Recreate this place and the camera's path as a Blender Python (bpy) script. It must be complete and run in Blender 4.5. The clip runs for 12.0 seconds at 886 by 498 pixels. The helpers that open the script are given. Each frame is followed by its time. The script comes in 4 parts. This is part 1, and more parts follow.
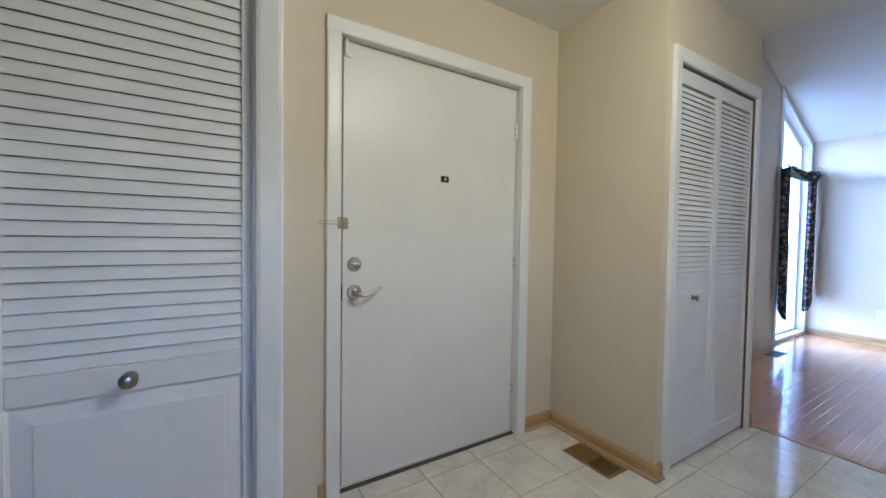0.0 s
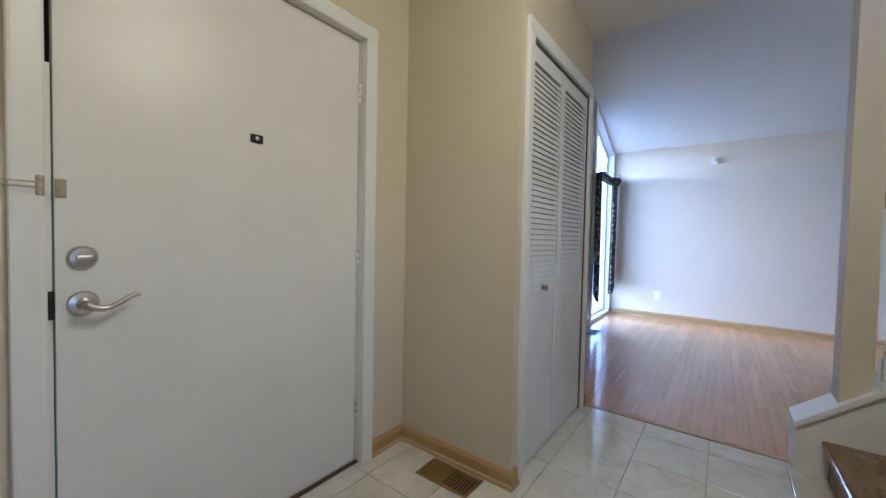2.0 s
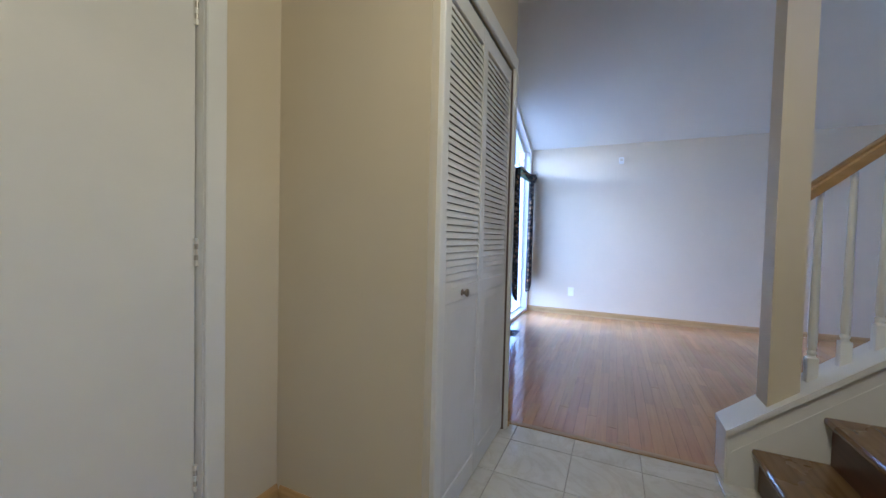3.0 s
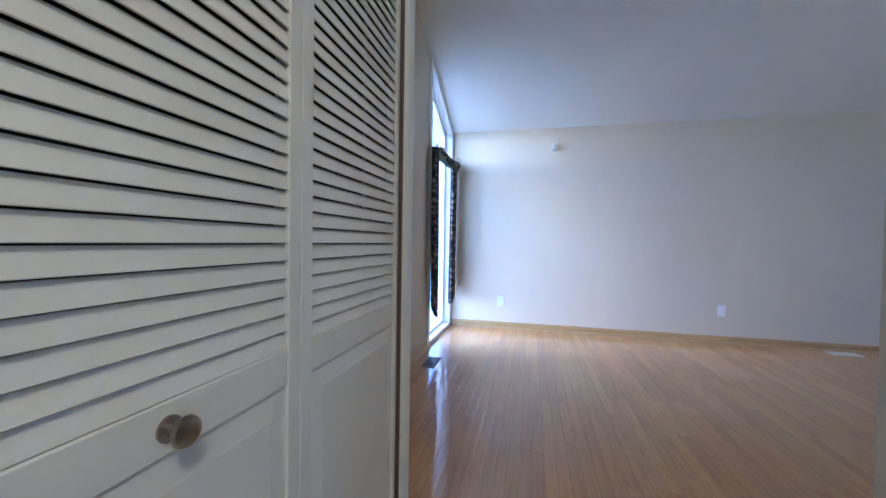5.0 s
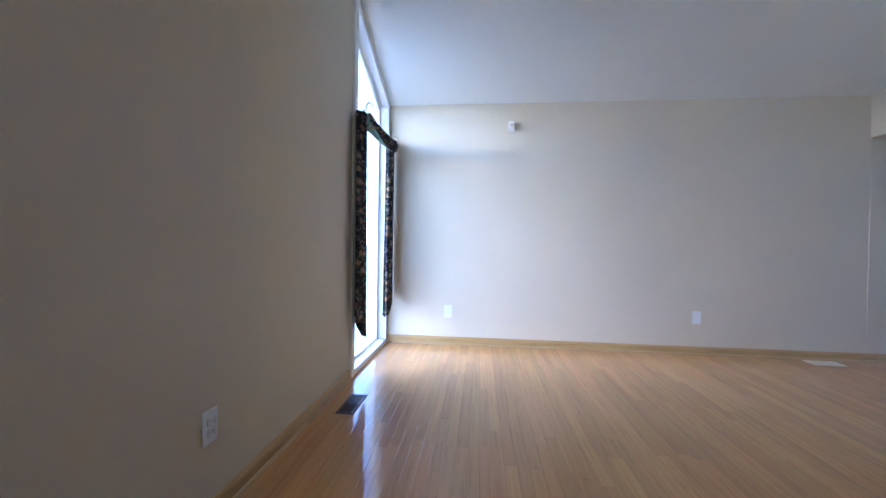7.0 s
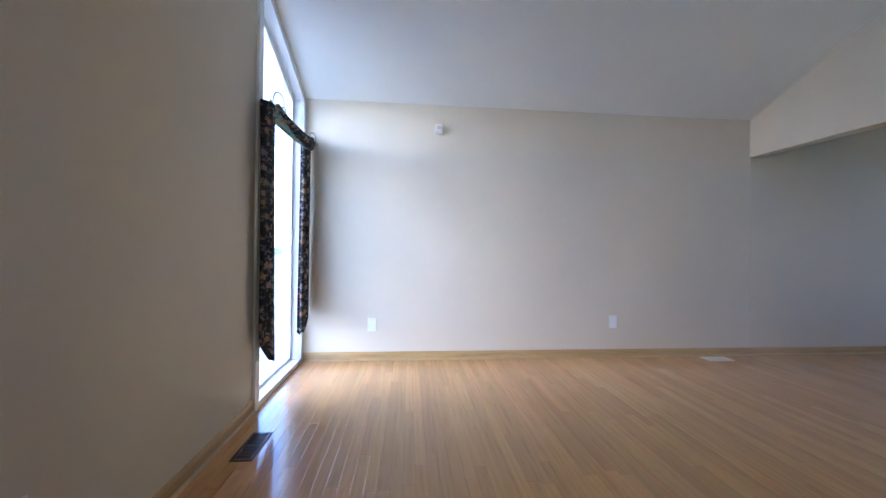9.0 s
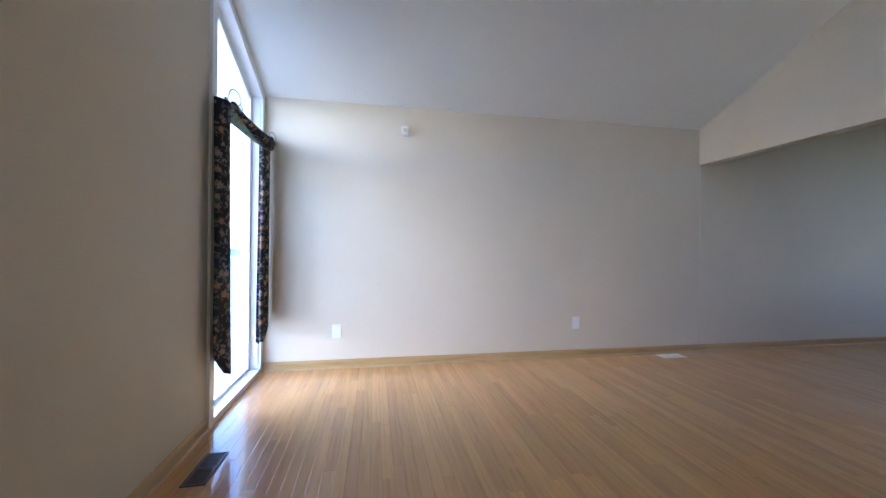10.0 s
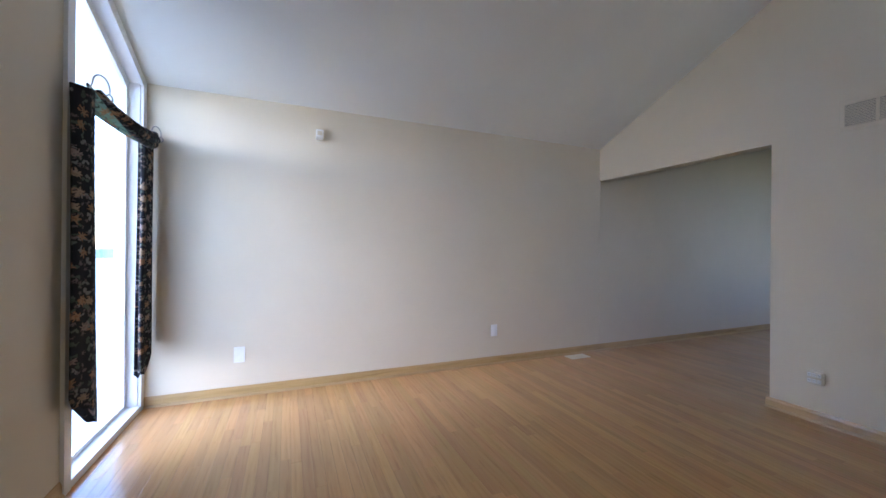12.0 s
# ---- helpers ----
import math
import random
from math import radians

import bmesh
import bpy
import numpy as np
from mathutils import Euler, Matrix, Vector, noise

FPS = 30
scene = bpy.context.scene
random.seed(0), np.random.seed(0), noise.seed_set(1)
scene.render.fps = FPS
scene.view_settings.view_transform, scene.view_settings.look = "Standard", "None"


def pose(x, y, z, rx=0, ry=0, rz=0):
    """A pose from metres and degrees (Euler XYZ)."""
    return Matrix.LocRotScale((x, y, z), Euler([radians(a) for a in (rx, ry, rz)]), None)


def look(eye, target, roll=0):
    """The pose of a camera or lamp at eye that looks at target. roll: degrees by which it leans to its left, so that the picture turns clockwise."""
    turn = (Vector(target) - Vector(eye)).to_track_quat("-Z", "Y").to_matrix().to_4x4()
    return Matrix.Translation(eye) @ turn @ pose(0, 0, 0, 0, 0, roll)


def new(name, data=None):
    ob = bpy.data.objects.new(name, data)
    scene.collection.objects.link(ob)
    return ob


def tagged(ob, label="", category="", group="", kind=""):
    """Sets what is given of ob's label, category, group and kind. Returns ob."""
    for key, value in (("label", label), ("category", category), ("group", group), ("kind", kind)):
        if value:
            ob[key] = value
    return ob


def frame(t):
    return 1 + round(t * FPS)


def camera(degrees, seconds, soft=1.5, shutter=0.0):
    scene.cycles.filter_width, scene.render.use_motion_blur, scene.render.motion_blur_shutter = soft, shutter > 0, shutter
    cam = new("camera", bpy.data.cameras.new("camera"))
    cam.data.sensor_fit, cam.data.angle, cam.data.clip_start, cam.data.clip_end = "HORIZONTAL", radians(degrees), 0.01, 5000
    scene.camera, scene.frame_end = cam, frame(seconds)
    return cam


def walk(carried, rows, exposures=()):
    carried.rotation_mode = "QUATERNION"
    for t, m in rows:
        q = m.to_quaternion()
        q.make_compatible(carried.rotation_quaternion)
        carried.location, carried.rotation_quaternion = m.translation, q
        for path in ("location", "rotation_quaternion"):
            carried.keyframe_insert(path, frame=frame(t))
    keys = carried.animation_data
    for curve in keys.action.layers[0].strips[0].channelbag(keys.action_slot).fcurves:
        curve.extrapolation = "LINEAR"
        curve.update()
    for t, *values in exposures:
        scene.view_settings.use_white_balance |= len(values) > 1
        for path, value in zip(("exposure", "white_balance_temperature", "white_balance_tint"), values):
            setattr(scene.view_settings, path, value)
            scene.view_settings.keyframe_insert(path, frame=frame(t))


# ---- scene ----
cam = camera(100.0, 12.0)
PATH = [
    (0, (2.569, 1.291, 1.164), (3.611, 2.996, 1.103), 0.8),
    (0.5, (2.574, 1.33, 1.15), (3.739, 2.954, 1.085), 0.9),
    (1, (2.614, 1.387, 1.128), (3.924, 2.897, 1.062), 1.0),
    (1.5, (2.738, 1.465, 1.114), (4.19, 2.839, 1.048), 1.1),
    (2, (2.889, 1.537, 1.115), (4.486, 2.74, 1.049), 1.2),
    (2.5, (3.08, 1.641, 1.107), (4.805, 2.652, 1.043), 1.3),
    (3, (3.317, 1.715, 1.088), (5.133, 2.552, 1.025), 1.4),
    (3.2, (3.424, 1.728, 1.078), (5.261, 2.515, 1.019), 1.5),
    (4.8, (4.289, 1.889, 1.066), (6.223, 2.395, 1.024), 0.9),
    (5, (4.405, 1.909, 1.063), (6.349, 2.375, 1.023), 0.9),
    (5.5, (4.657, 1.932, 1.049), (6.614, 2.338, 1.012), 0.9),
    (6, (4.908, 1.972, 1.034), (6.88, 2.305, 0.998), 1.1),
    (6.5, (5.123, 1.969, 1.01), (7.104, 2.238, 0.982), 1.0),
    (8.5, (5.461, 1.945, 1.059), (7.46, 1.861, 1.046), 0.9),
    (9, (5.488, 1.934, 1.068), (7.48, 1.753, 1.064), 0.8),
    (9.5, (5.5, 1.91, 1.081), (7.483, 1.648, 1.08), 0.7),
    (10, (5.522, 1.936, 1.104), (7.489, 1.576, 1.103), 0.6),
    (10.5, (5.563, 1.938, 1.131), (7.511, 1.486, 1.123), 0.7),
    (11, (5.6, 1.944, 1.169), (7.519, 1.383, 1.158), 0.7),
    (11.5, (5.611, 1.921, 1.18), (7.496, 1.253, 1.18), 0.6),
    (12, (5.609, 1.915, 1.211), (7.455, 1.146, 1.213), 0.5),
]
# seconds, stops, kelvin, tint: the picture warms a little as it turns from the foyer
LIGHT = [(0.0, 4.98, 4680, 29), (3.0, 4.68, 4850, 29), (5.0, 4.75, 4800, 27), (6.5, 4.82, 5050, 27), (8.5, 4.8, 5300, 28), (12.0, 4.62, 5700, 28)]
walk(cam, [(t, look(eye, target, roll)) for t, eye, target, roll in PATH], LIGHT)
# ---- exposure ----
SKY, FOYER_W = 0.12, 0.98

# ---- light ----
world = bpy.data.worlds.new("world")
scene.world = world
world.use_nodes = True
_wn = world.node_tree
_sky = _wn.nodes.new("ShaderNodeTexSky")
_sky.sky_type = "NISHITA"
_sky.sun_disc = False
_sky.ozone_density, _sky.dust_density = 3.0, 0.2
_sky.sun_elevation, _sky.sun_rotation = radians(22), radians(351)
_wn.links.new(_sky.outputs[0], _wn.nodes["Background"].inputs[0])
_wn.nodes["Background"].inputs[1].default_value = SKY


def lamp(name, kind, m, energy, colour, size=0.3, size_y=None):
    d = bpy.data.lights.new(name, kind)
    d.energy, d.color = energy, colour
    if kind == "AREA":
        d.size = size
        if size_y:
            d.shape, d.size_y = "RECTANGLE", size_y
    elif kind == "SUN":
        d.angle = size
    else:
        d.shadow_soft_size = size
    ob = new(name, d)
    ob.matrix_world = m
    return ob


# a bright veiled sun that looks in at the tall window
lamp("sun", "SUN", look((0, 0, 0), (0.145, -0.916, -0.375)), 0.045, (0.94, 0.97, 1.0), radians(30))
lamp("foyer_bulb", "POINT", pose(3.65, 1.35, 2.26), FOYER_W, (1.0, 0.90, 0.40), 0.12)

# ---- materials ----


def shader(name):
    m = bpy.data.materials.new(name)
    m.use_nodes = True
    return m, m.node_tree, m.node_tree.nodes["Principled BSDF"]


def node(nt, kind, **values):
    n = nt.nodes.new(kind)
    for k, v in values.items():
        n.inputs[k].default_value = v
    return n


def ramp(nt, stops):
    r = nt.nodes.new("ShaderNodeValToRGB")
    while len(r.color_ramp.elements) < len(stops):
        r.color_ramp.elements.new(0.5)
    for e, (p, c) in zip(r.color_ramp.elements, stops):
        e.position, e.color = p, (*c, 1)
    return r


def coords(nt, scale=(1, 1, 1), source="Object"):
    tc = nt.nodes.new("ShaderNodeTexCoord")
    mp = nt.nodes.new("ShaderNodeMapping")
    mp.inputs["Scale"].default_value = scale
    nt.links.new(tc.outputs[source], mp.inputs[0])
    return mp.outputs[0]


def world_coords(nt, scale=(1, 1, 1)):
    g = nt.nodes.new("ShaderNodeNewGeometry")
    mp = nt.nodes.new("ShaderNodeMapping")
    mp.inputs["Scale"].default_value = scale
    nt.links.new(g.outputs["Position"], mp.inputs[0])
    return mp.outputs[0]


def add_bump(nt, bsdf, height, strength, distance):
    b = node(nt, "ShaderNodeBump", Strength=strength, Distance=distance)
    nt.links.new(height, b.inputs["Height"])
    nt.links.new(b.outputs[0], bsdf.inputs["Normal"])


def paint(name, colour, rough=0.55, vary=0.05, grain=220.0, bump=0.12, blot=1.3):
    """Painted surface: slow blotches in the tone, fine roller stipple."""
    m, nt, b = shader(name)
    p = world_coords(nt)
    big = node(nt, "ShaderNodeTexNoise", Scale=blot, Detail=4.0, Roughness=0.6)
    nt.links.new(p, big.inputs["Vector"])
    lo = tuple(c * (1 - vary) for c in colour)
    hi = tuple(min(1, c * (1 + vary)) for c in colour)
    r = ramp(nt, [(0.3, lo), (0.7, hi)])
    nt.links.new(big.outputs["Fac"], r.inputs[0])
    nt.links.new(r.outputs[0], b.inputs["Base Color"])
    fine = node(nt, "ShaderNodeTexNoise", Scale=grain, Detail=2.0)
    nt.links.new(p, fine.inputs["Vector"])
    add_bump(nt, b, fine.outputs["Fac"], bump, 0.002)
    rr = node(nt, "ShaderNodeMapRange", **{"To Min": rough - 0.06, "To Max": rough + 0.06})
    nt.links.new(big.outputs["Fac"], rr.inputs[0])
    nt.links.new(rr.outputs[0], b.inputs["Roughness"])
    return m


def metal(name, colour, rough=0.3):
    m, nt, b = shader(name)
    p = coords(nt)
    n = node(nt, "ShaderNodeTexNoise", Scale=60.0, Detail=3.0)
    nt.links.new(p, n.inputs["Vector"])
    rr = node(nt, "ShaderNodeMapRange", **{"To Min": rough - 0.08, "To Max": rough + 0.1})
    nt.links.new(n.outputs["Fac"], rr.inputs[0])
    nt.links.new(rr.outputs[0], b.inputs["Roughness"])
    b.inputs["Base Color"].default_value = (*colour, 1)
    b.inputs["Metallic"].default_value = 1.0
    return m


def wood(name, dark, mid, light, along="x", rough=0.25, coat=0.3, piece=True, vary=0.5, fine=1.0):
    """Varnished oak: long grain, pores and cathedral rings, a tone of its own for each piece."""
    m, nt, b = shader(name)
    sc = {"x": (1.0, 14.0, 14.0), "y": (14.0, 1.0, 14.0), "z": (14.0, 14.0, 1.0)}[along]
    p = world_coords(nt, sc)
    info = nt.nodes.new("ShaderNodeObjectInfo") if piece else nt.nodes.new("ShaderNodeNewGeometry")
    rnd = info.outputs["Random"] if piece else info.outputs["Random Per Island"]
    off = nt.nodes.new("ShaderNodeVectorMath")
    off.operation = "MULTIPLY_ADD"
    comb = nt.nodes.new("ShaderNodeCombineXYZ")
    for i in range(3):
        nt.links.new(rnd, comb.inputs[i])
    off.inputs[1].default_value = (37.0, 61.0, 23.0)
    nt.links.new(comb.outputs[0], off.inputs[0])
    nt.links.new(p, off.inputs[2])
    g = node(nt, "ShaderNodeTexNoise", Scale=2.2 * (1 + 0.5 * (fine - 1)), Detail=7.0, Roughness=0.62, Distortion=0.7)
    nt.links.new(off.outputs[0], g.inputs["Vector"])
    w = node(nt, "ShaderNodeTexWave", Scale=0.55, Distortion=6.0 + 3.0 * (fine - 1.0), Detail=3.0, **{"Detail Scale": 1.2})
    w.bands_direction = {"x": "Y", "y": "X", "z": "X"}[along]
    nt.links.new(off.outputs[0], w.inputs["Vector"])
    mixf = node(nt, "ShaderNodeMath")
    mixf.operation = "MULTIPLY_ADD"
    mixf.inputs[1].default_value = 0.16
    nt.links.new(w.outputs["Fac"], mixf.inputs[0])
    sub = node(nt, "ShaderNodeMath")
    sub.operation = "MULTIPLY"
    sub.inputs[1].default_value = 0.85
    nt.links.new(g.outputs["Fac"], sub.inputs[0])
    nt.links.new(sub.outputs[0], mixf.inputs[2])
    r = ramp(nt, [(0.22, dark), (0.45, mid), (0.78, light)])
    nt.links.new(mixf.outputs[0], r.inputs[0])
    tone = node(nt, "ShaderNodeMapRange", **{"To Min": 1 - vary * 0.5, "To Max": 1 + vary * 0.35})
    nt.links.new(rnd, tone.inputs[0])
    hsv = node(nt, "ShaderNodeHueSaturation")
    nt.links.new(tone.outputs[0], hsv.inputs["Value"])
    scat = node(nt, "ShaderNodeMath")
    scat.operation = "MULTIPLY"
    scat.inputs[1].default_value = 7.31
    nt.links.new(rnd, scat.inputs[0])
    part_of = node(nt, "ShaderNodeMath")
    part_of.operation = "FRACT"
    nt.links.new(scat.outputs[0], part_of.inputs[0])
    hue = node(nt, "ShaderNodeMapRange", **{"To Min": 0.5 - 0.026 * vary, "To Max": 0.5 + 0.018 * vary})
    nt.links.new(part_of.outputs[0], hue.inputs[0])
    nt.links.new(hue.outputs[0], hsv.inputs["Hue"])
    nt.links.new(r.outputs[0], hsv.inputs["Color"])
    nt.links.new(hsv.outputs[0], b.inputs["Base Color"])
    pores = node(nt, "ShaderNodeTexNoise", Scale=16.0, Detail=3.0)
    nt.links.new(off.outputs[0], pores.inputs["Vector"])
    add_bump(nt, b, pores.outputs["Fac"], 0.05, 0.001)
    scuff = node(nt, "ShaderNodeTexNoise", Scale=1.6, Detail=5.0)
    nt.links.new(world_coords(nt), scuff.inputs["Vector"])
    rr = node(nt, "ShaderNodeMapRange", **{"From Min": 0.3, "From Max": 0.7, "To Min": rough - 0.06, "To Max": rough + 0.1})
    nt.links.new(scuff.outputs["Fac"], rr.inputs[0])
    nt.links.new(rr.outputs[0], b.inputs["Roughness"])
    b.inputs["Coat Weight"].default_value = coat
    b.inputs["Specular IOR Level"].default_value = 0.5 - 0.35 * coat
    b.inputs["Coat Roughness"].default_value = 0.09
    return m


def marble(name):
    m, nt, b = shader(name)
    info = nt.nodes.new("ShaderNodeObjectInfo")
    comb = nt.nodes.new("ShaderNodeCombineXYZ")
    for i in range(3):
        nt.links.new(info.outputs["Random"], comb.inputs[i])
    off = nt.nodes.new("ShaderNodeVectorMath")
    off.operation = "MULTIPLY_ADD"
    off.inputs[1].default_value = (41.0, 17.0, 29.0)
    nt.links.new(comb.outputs[0], off.inputs[0])
    nt.links.new(world_coords(nt), off.inputs[2])
    v = node(nt, "ShaderNodeTexNoise", Scale=3.4, Detail=8.0, Roughness=0.6, Distortion=1.6)
    nt.links.new(off.outputs[0], v.inputs["Vector"])
    cloud = node(nt, "ShaderNodeTexNoise", Scale=5.0, Detail=4.0)
    nt.links.new(off.outputs[0], cloud.inputs["Vector"])
    veins = ramp(nt, [(0.44, (0.66, 0.63, 0.56)), (0.497, (0.42, 0.36, 0.27)), (0.55, (0.66, 0.63, 0.57))])
    nt.links.new(v.outputs["Fac"], veins.inputs[0])
    base = ramp(nt, [(0.3, (0.56, 0.54, 0.49)), (0.65, (0.70, 0.68, 0.63))])
    nt.links.new(cloud.outputs["Fac"], base.inputs[0])
    mix = nt.nodes.new("ShaderNodeMix")
    mix.data_type = "RGBA"
    mix.inputs[0].default_value = 0.26
    nt.links.new(base.outputs[0], mix.inputs["A"])
    nt.links.new(veins.outputs[0], mix.inputs["B"])
    nt.links.new(mix.outputs["Result"], b.inputs["Base Color"])
    b.inputs["Roughness"].default_value = 0.10
    b.inputs["Specular IOR Level"].default_value = 0.5
    wob = node(nt, "ShaderNodeTexNoise", Scale=7.0, Detail=2.0)
    nt.links.new(off.outputs[0], wob.inputs["Vector"])
    add_bump(nt, b, wob.outputs["Fac"], 0.08, 0.01)
    return m


def plain(name, colour, rough=0.5, vary=0.08, scale=30.0):
    m, nt, b = shader(name)
    n = node(nt, "ShaderNodeTexNoise", Scale=scale, Detail=4.0)
    nt.links.new(coords(nt), n.inputs["Vector"])
    r = ramp(nt, [(0.3, tuple(c * (1 - vary) for c in colour)), (0.7, tuple(min(1, c * (1 + vary)) for c in colour))])
    nt.links.new(n.outputs["Fac"], r.inputs[0])
    nt.links.new(r.outputs[0], b.inputs["Base Color"])
    b.inputs["Roughness"].default_value = rough
    return m


def glass(name):
    m, nt, b = shader(name)
    b.inputs["Base Color"].default_value = (0.95, 0.98, 0.97, 1)
    b.inputs["Roughness"].default_value = 0.0
    b.inputs["Transmission Weight"].default_value = 1.0
    b.inputs["IOR"].default_value = 1.45
    return m


def glow(name, colour, strength):
    m, nt, b = shader(name)
    b.inputs["Base Color"].default_value = (0.9, 0.88, 0.84, 1)
    b.inputs["Emission Color"].default_value = (*colour, 1)
    b.inputs["Emission Strength"].default_value = strength
    return m


BEIGE = paint("beige_wall_paint", (0.64, 0.56, 0.42), 0.62, 0.03)
WHITE_CEILING = paint("white_ceiling_paint", (0.78, 0.78, 0.72), 0.8, 0.025, 140.0, 0.3)
WHITE_TRIM = paint("white_trim_paint", (0.78, 0.775, 0.76), 0.34, 0.03, 90.0, 0.08, 3.0)
DOOR_WHITE = paint("white_door_paint", (0.76, 0.74, 0.70), 0.38, 0.035, 70.0, 0.12, 2.2)
LOUVRE_WHITE = paint("white_louvre_paint", (0.76, 0.755, 0.75), 0.42, 0.04, 120.0, 0.1, 5.0)
OAK_PLANK = wood("oak_plank", (0.41, 0.195, 0.062), (0.53, 0.275, 0.092), (0.575, 0.32, 0.118), "x", 0.34, 0.9, True, 0.26, 2.6)
OAK_FAR = wood("oak_plank_far", (0.41, 0.195, 0.062), (0.53, 0.275, 0.092), (0.575, 0.32, 0.118), "x", 0.34, 0.9, False, 0.26, 2.6)
OAK_X = wood("oak_trim_x", (0.26, 0.150, 0.052), (0.42, 0.265, 0.102), (0.51, 0.335, 0.148), "x", 0.35, 0.15, True, 0.1)
OAK_Y = wood("oak_trim_y", (0.26, 0.150, 0.052), (0.42, 0.265, 0.102), (0.51, 0.335, 0.148), "y", 0.35, 0.15, True, 0.1)
SHOE_X = wood("shoe_oak_x", (0.33, 0.205, 0.085), (0.46, 0.305, 0.145), (0.54, 0.375, 0.19), "x", 0.35, 0.3, True, 0.1)
SHOE_Y = wood("shoe_oak_y", (0.33, 0.205, 0.085), (0.46, 0.305, 0.145), (0.54, 0.375, 0.19), "y", 0.35, 0.3, True, 0.1)
TREAD_OAK = wood("tread_oak", (0.10, 0.05, 0.017), (0.20, 0.112, 0.04), (0.27, 0.16, 0.065), "x", 0.22, 0.4, True, 0.15)
RISER_DARK = wood("dark_riser_wood", (0.05, 0.018, 0.01), (0.09, 0.032, 0.017), (0.13, 0.05, 0.025), "x", 0.35, 0.2, True, 0.1)
MARBLE = marble("marble_tile")
GROUT = plain("grout", (0.44, 0.41, 0.36), 0.9, 0.12, 40.0)
SUBFLOOR = plain("dark_subfloor", (0.06, 0.035, 0.02), 0.8, 0.1, 20.0)
NICKEL = metal("satin_nickel", (0.54, 0.50, 0.45), 0.34)
BRASS = metal("dull_brass", (0.50, 0.42, 0.29), 0.34)
BRONZE_VENT = metal("bronze_vent", (0.45, 0.32, 0.15), 0.42)
# near black: small dark parts, and shade painted behind doors and under vents
DARK = plain("black_parts_and_shade", (0.012, 0.010, 0.009), 0.8, 0.1, 20.0)
BROWN_VENT = plain("brown_vent_enamel", (0.055, 0.036, 0.026), 0.5, 0.1, 40.0)
CREAM_VENT = plain("cream_vent_enamel", (0.62, 0.55, 0.42), 0.4, 0.06, 40.0)
PLASTIC = plain("white_plastic", (0.78, 0.78, 0.77), 0.35, 0.03, 30.0)
ALMOND = plain("almond_plastic", (0.62, 0.56, 0.44), 0.35, 0.04, 30.0)
GREY_SLOT = plain("grey_slot", (0.10, 0.10, 0.10), 0.6, 0.1, 30.0)
DARK_NICKEL = metal("dark_nickel", (0.36, 0.31, 0.26), 0.3)
IRON = metal("white_wire", (0.35, 0.33, 0.30), 0.4)
# right jamb of one closet, browner and darker than the left
JAMB_BROWN = plain("brown_jamb", (0.13, 0.088, 0.088), 0.6, 0.15, 12.0)
GLASS = glass("window_glass")
LAWN = plain("lawn", (0.11, 0.145, 0.06), 0.9, 0.35, 3.0)
BOUNCE_GROUND = plain("pale_bounce_ground", (0.52, 0.50, 0.43), 0.9, 0.1, 4.0)
LAMP_GLASS = glow("lamp_glass", (1.0, 0.80, 0.56), 1.0)

# ---- builders ----


def bm_box(bm, lo, hi, bevel=0.0, seg=1):
    v = [bm.verts.new((x, y, z)) for x in (lo[0], hi[0]) for y in (lo[1], hi[1]) for z in (lo[2], hi[2])]
    faces = [bm.faces.new([v[i] for i in f]) for f in ((0, 1, 3, 2), (4, 6, 7, 5), (0, 4, 5, 1), (2, 3, 7, 6), (0, 2, 6, 4), (1, 5, 7, 3))]
    if bevel:
        edges = list({e for f in faces for e in f.edges})
        bmesh.ops.bevel(bm, geom=edges, offset=bevel, segments=seg, affect="EDGES", profile=0.6)
    return bm


def box_bm(lo, hi, bevel=0.0, seg=1):
    return bm_box(bmesh.new(), lo, hi, bevel, seg)


def prism(points, axis, a, b):
    """A slab whose outline is a list of 2D points, pushed from a to b along an axis; the points are the two other axes in order."""
    bm = bmesh.new()

    def at(p, w):
        return {"x": (w, p[0], p[1]), "y": (p[0], w, p[1]), "z": (p[0], p[1], w)}[axis]
    one = [bm.verts.new(at(p, a)) for p in points]
    two = [bm.verts.new(at(p, b)) for p in points]
    bm.faces.new(one)
    bm.faces.new(two[::-1])
    n = len(points)
    for i in range(n):
        bm.faces.new((one[i], two[i], two[(i + 1) % n], one[(i + 1) % n]))
    bmesh.ops.recalc_face_normals(bm, faces=bm.faces)
    return bm


def lathe(profile, steps=24, axis="z", origin=(0, 0, 0)):
    """A turned shape: rings of (radius, height) along an axis."""
    bm = bmesh.new()
    rings = []
    for r, h in profile:
        ring = []
        for i in range(steps):
            a = 2 * math.pi * i / steps
            c, s = r * math.cos(a), r * math.sin(a)
            p = {"z": (c, s, h), "y": (c, h, s), "x": (h, c, s)}[axis]
            ring.append(bm.verts.new(Vector(p) + Vector(origin)))
        rings.append(ring)
    for one, two in zip(rings, rings[1:]):
        for i in range(steps):
            bm.faces.new((one[i], one[(i + 1) % steps], two[(i + 1) % steps], two[i]))
    bm.faces.new(rings[0])
    bm.faces.new(rings[-1])
    bmesh.ops.recalc_face_normals(bm, faces=bm.faces)
    return bm


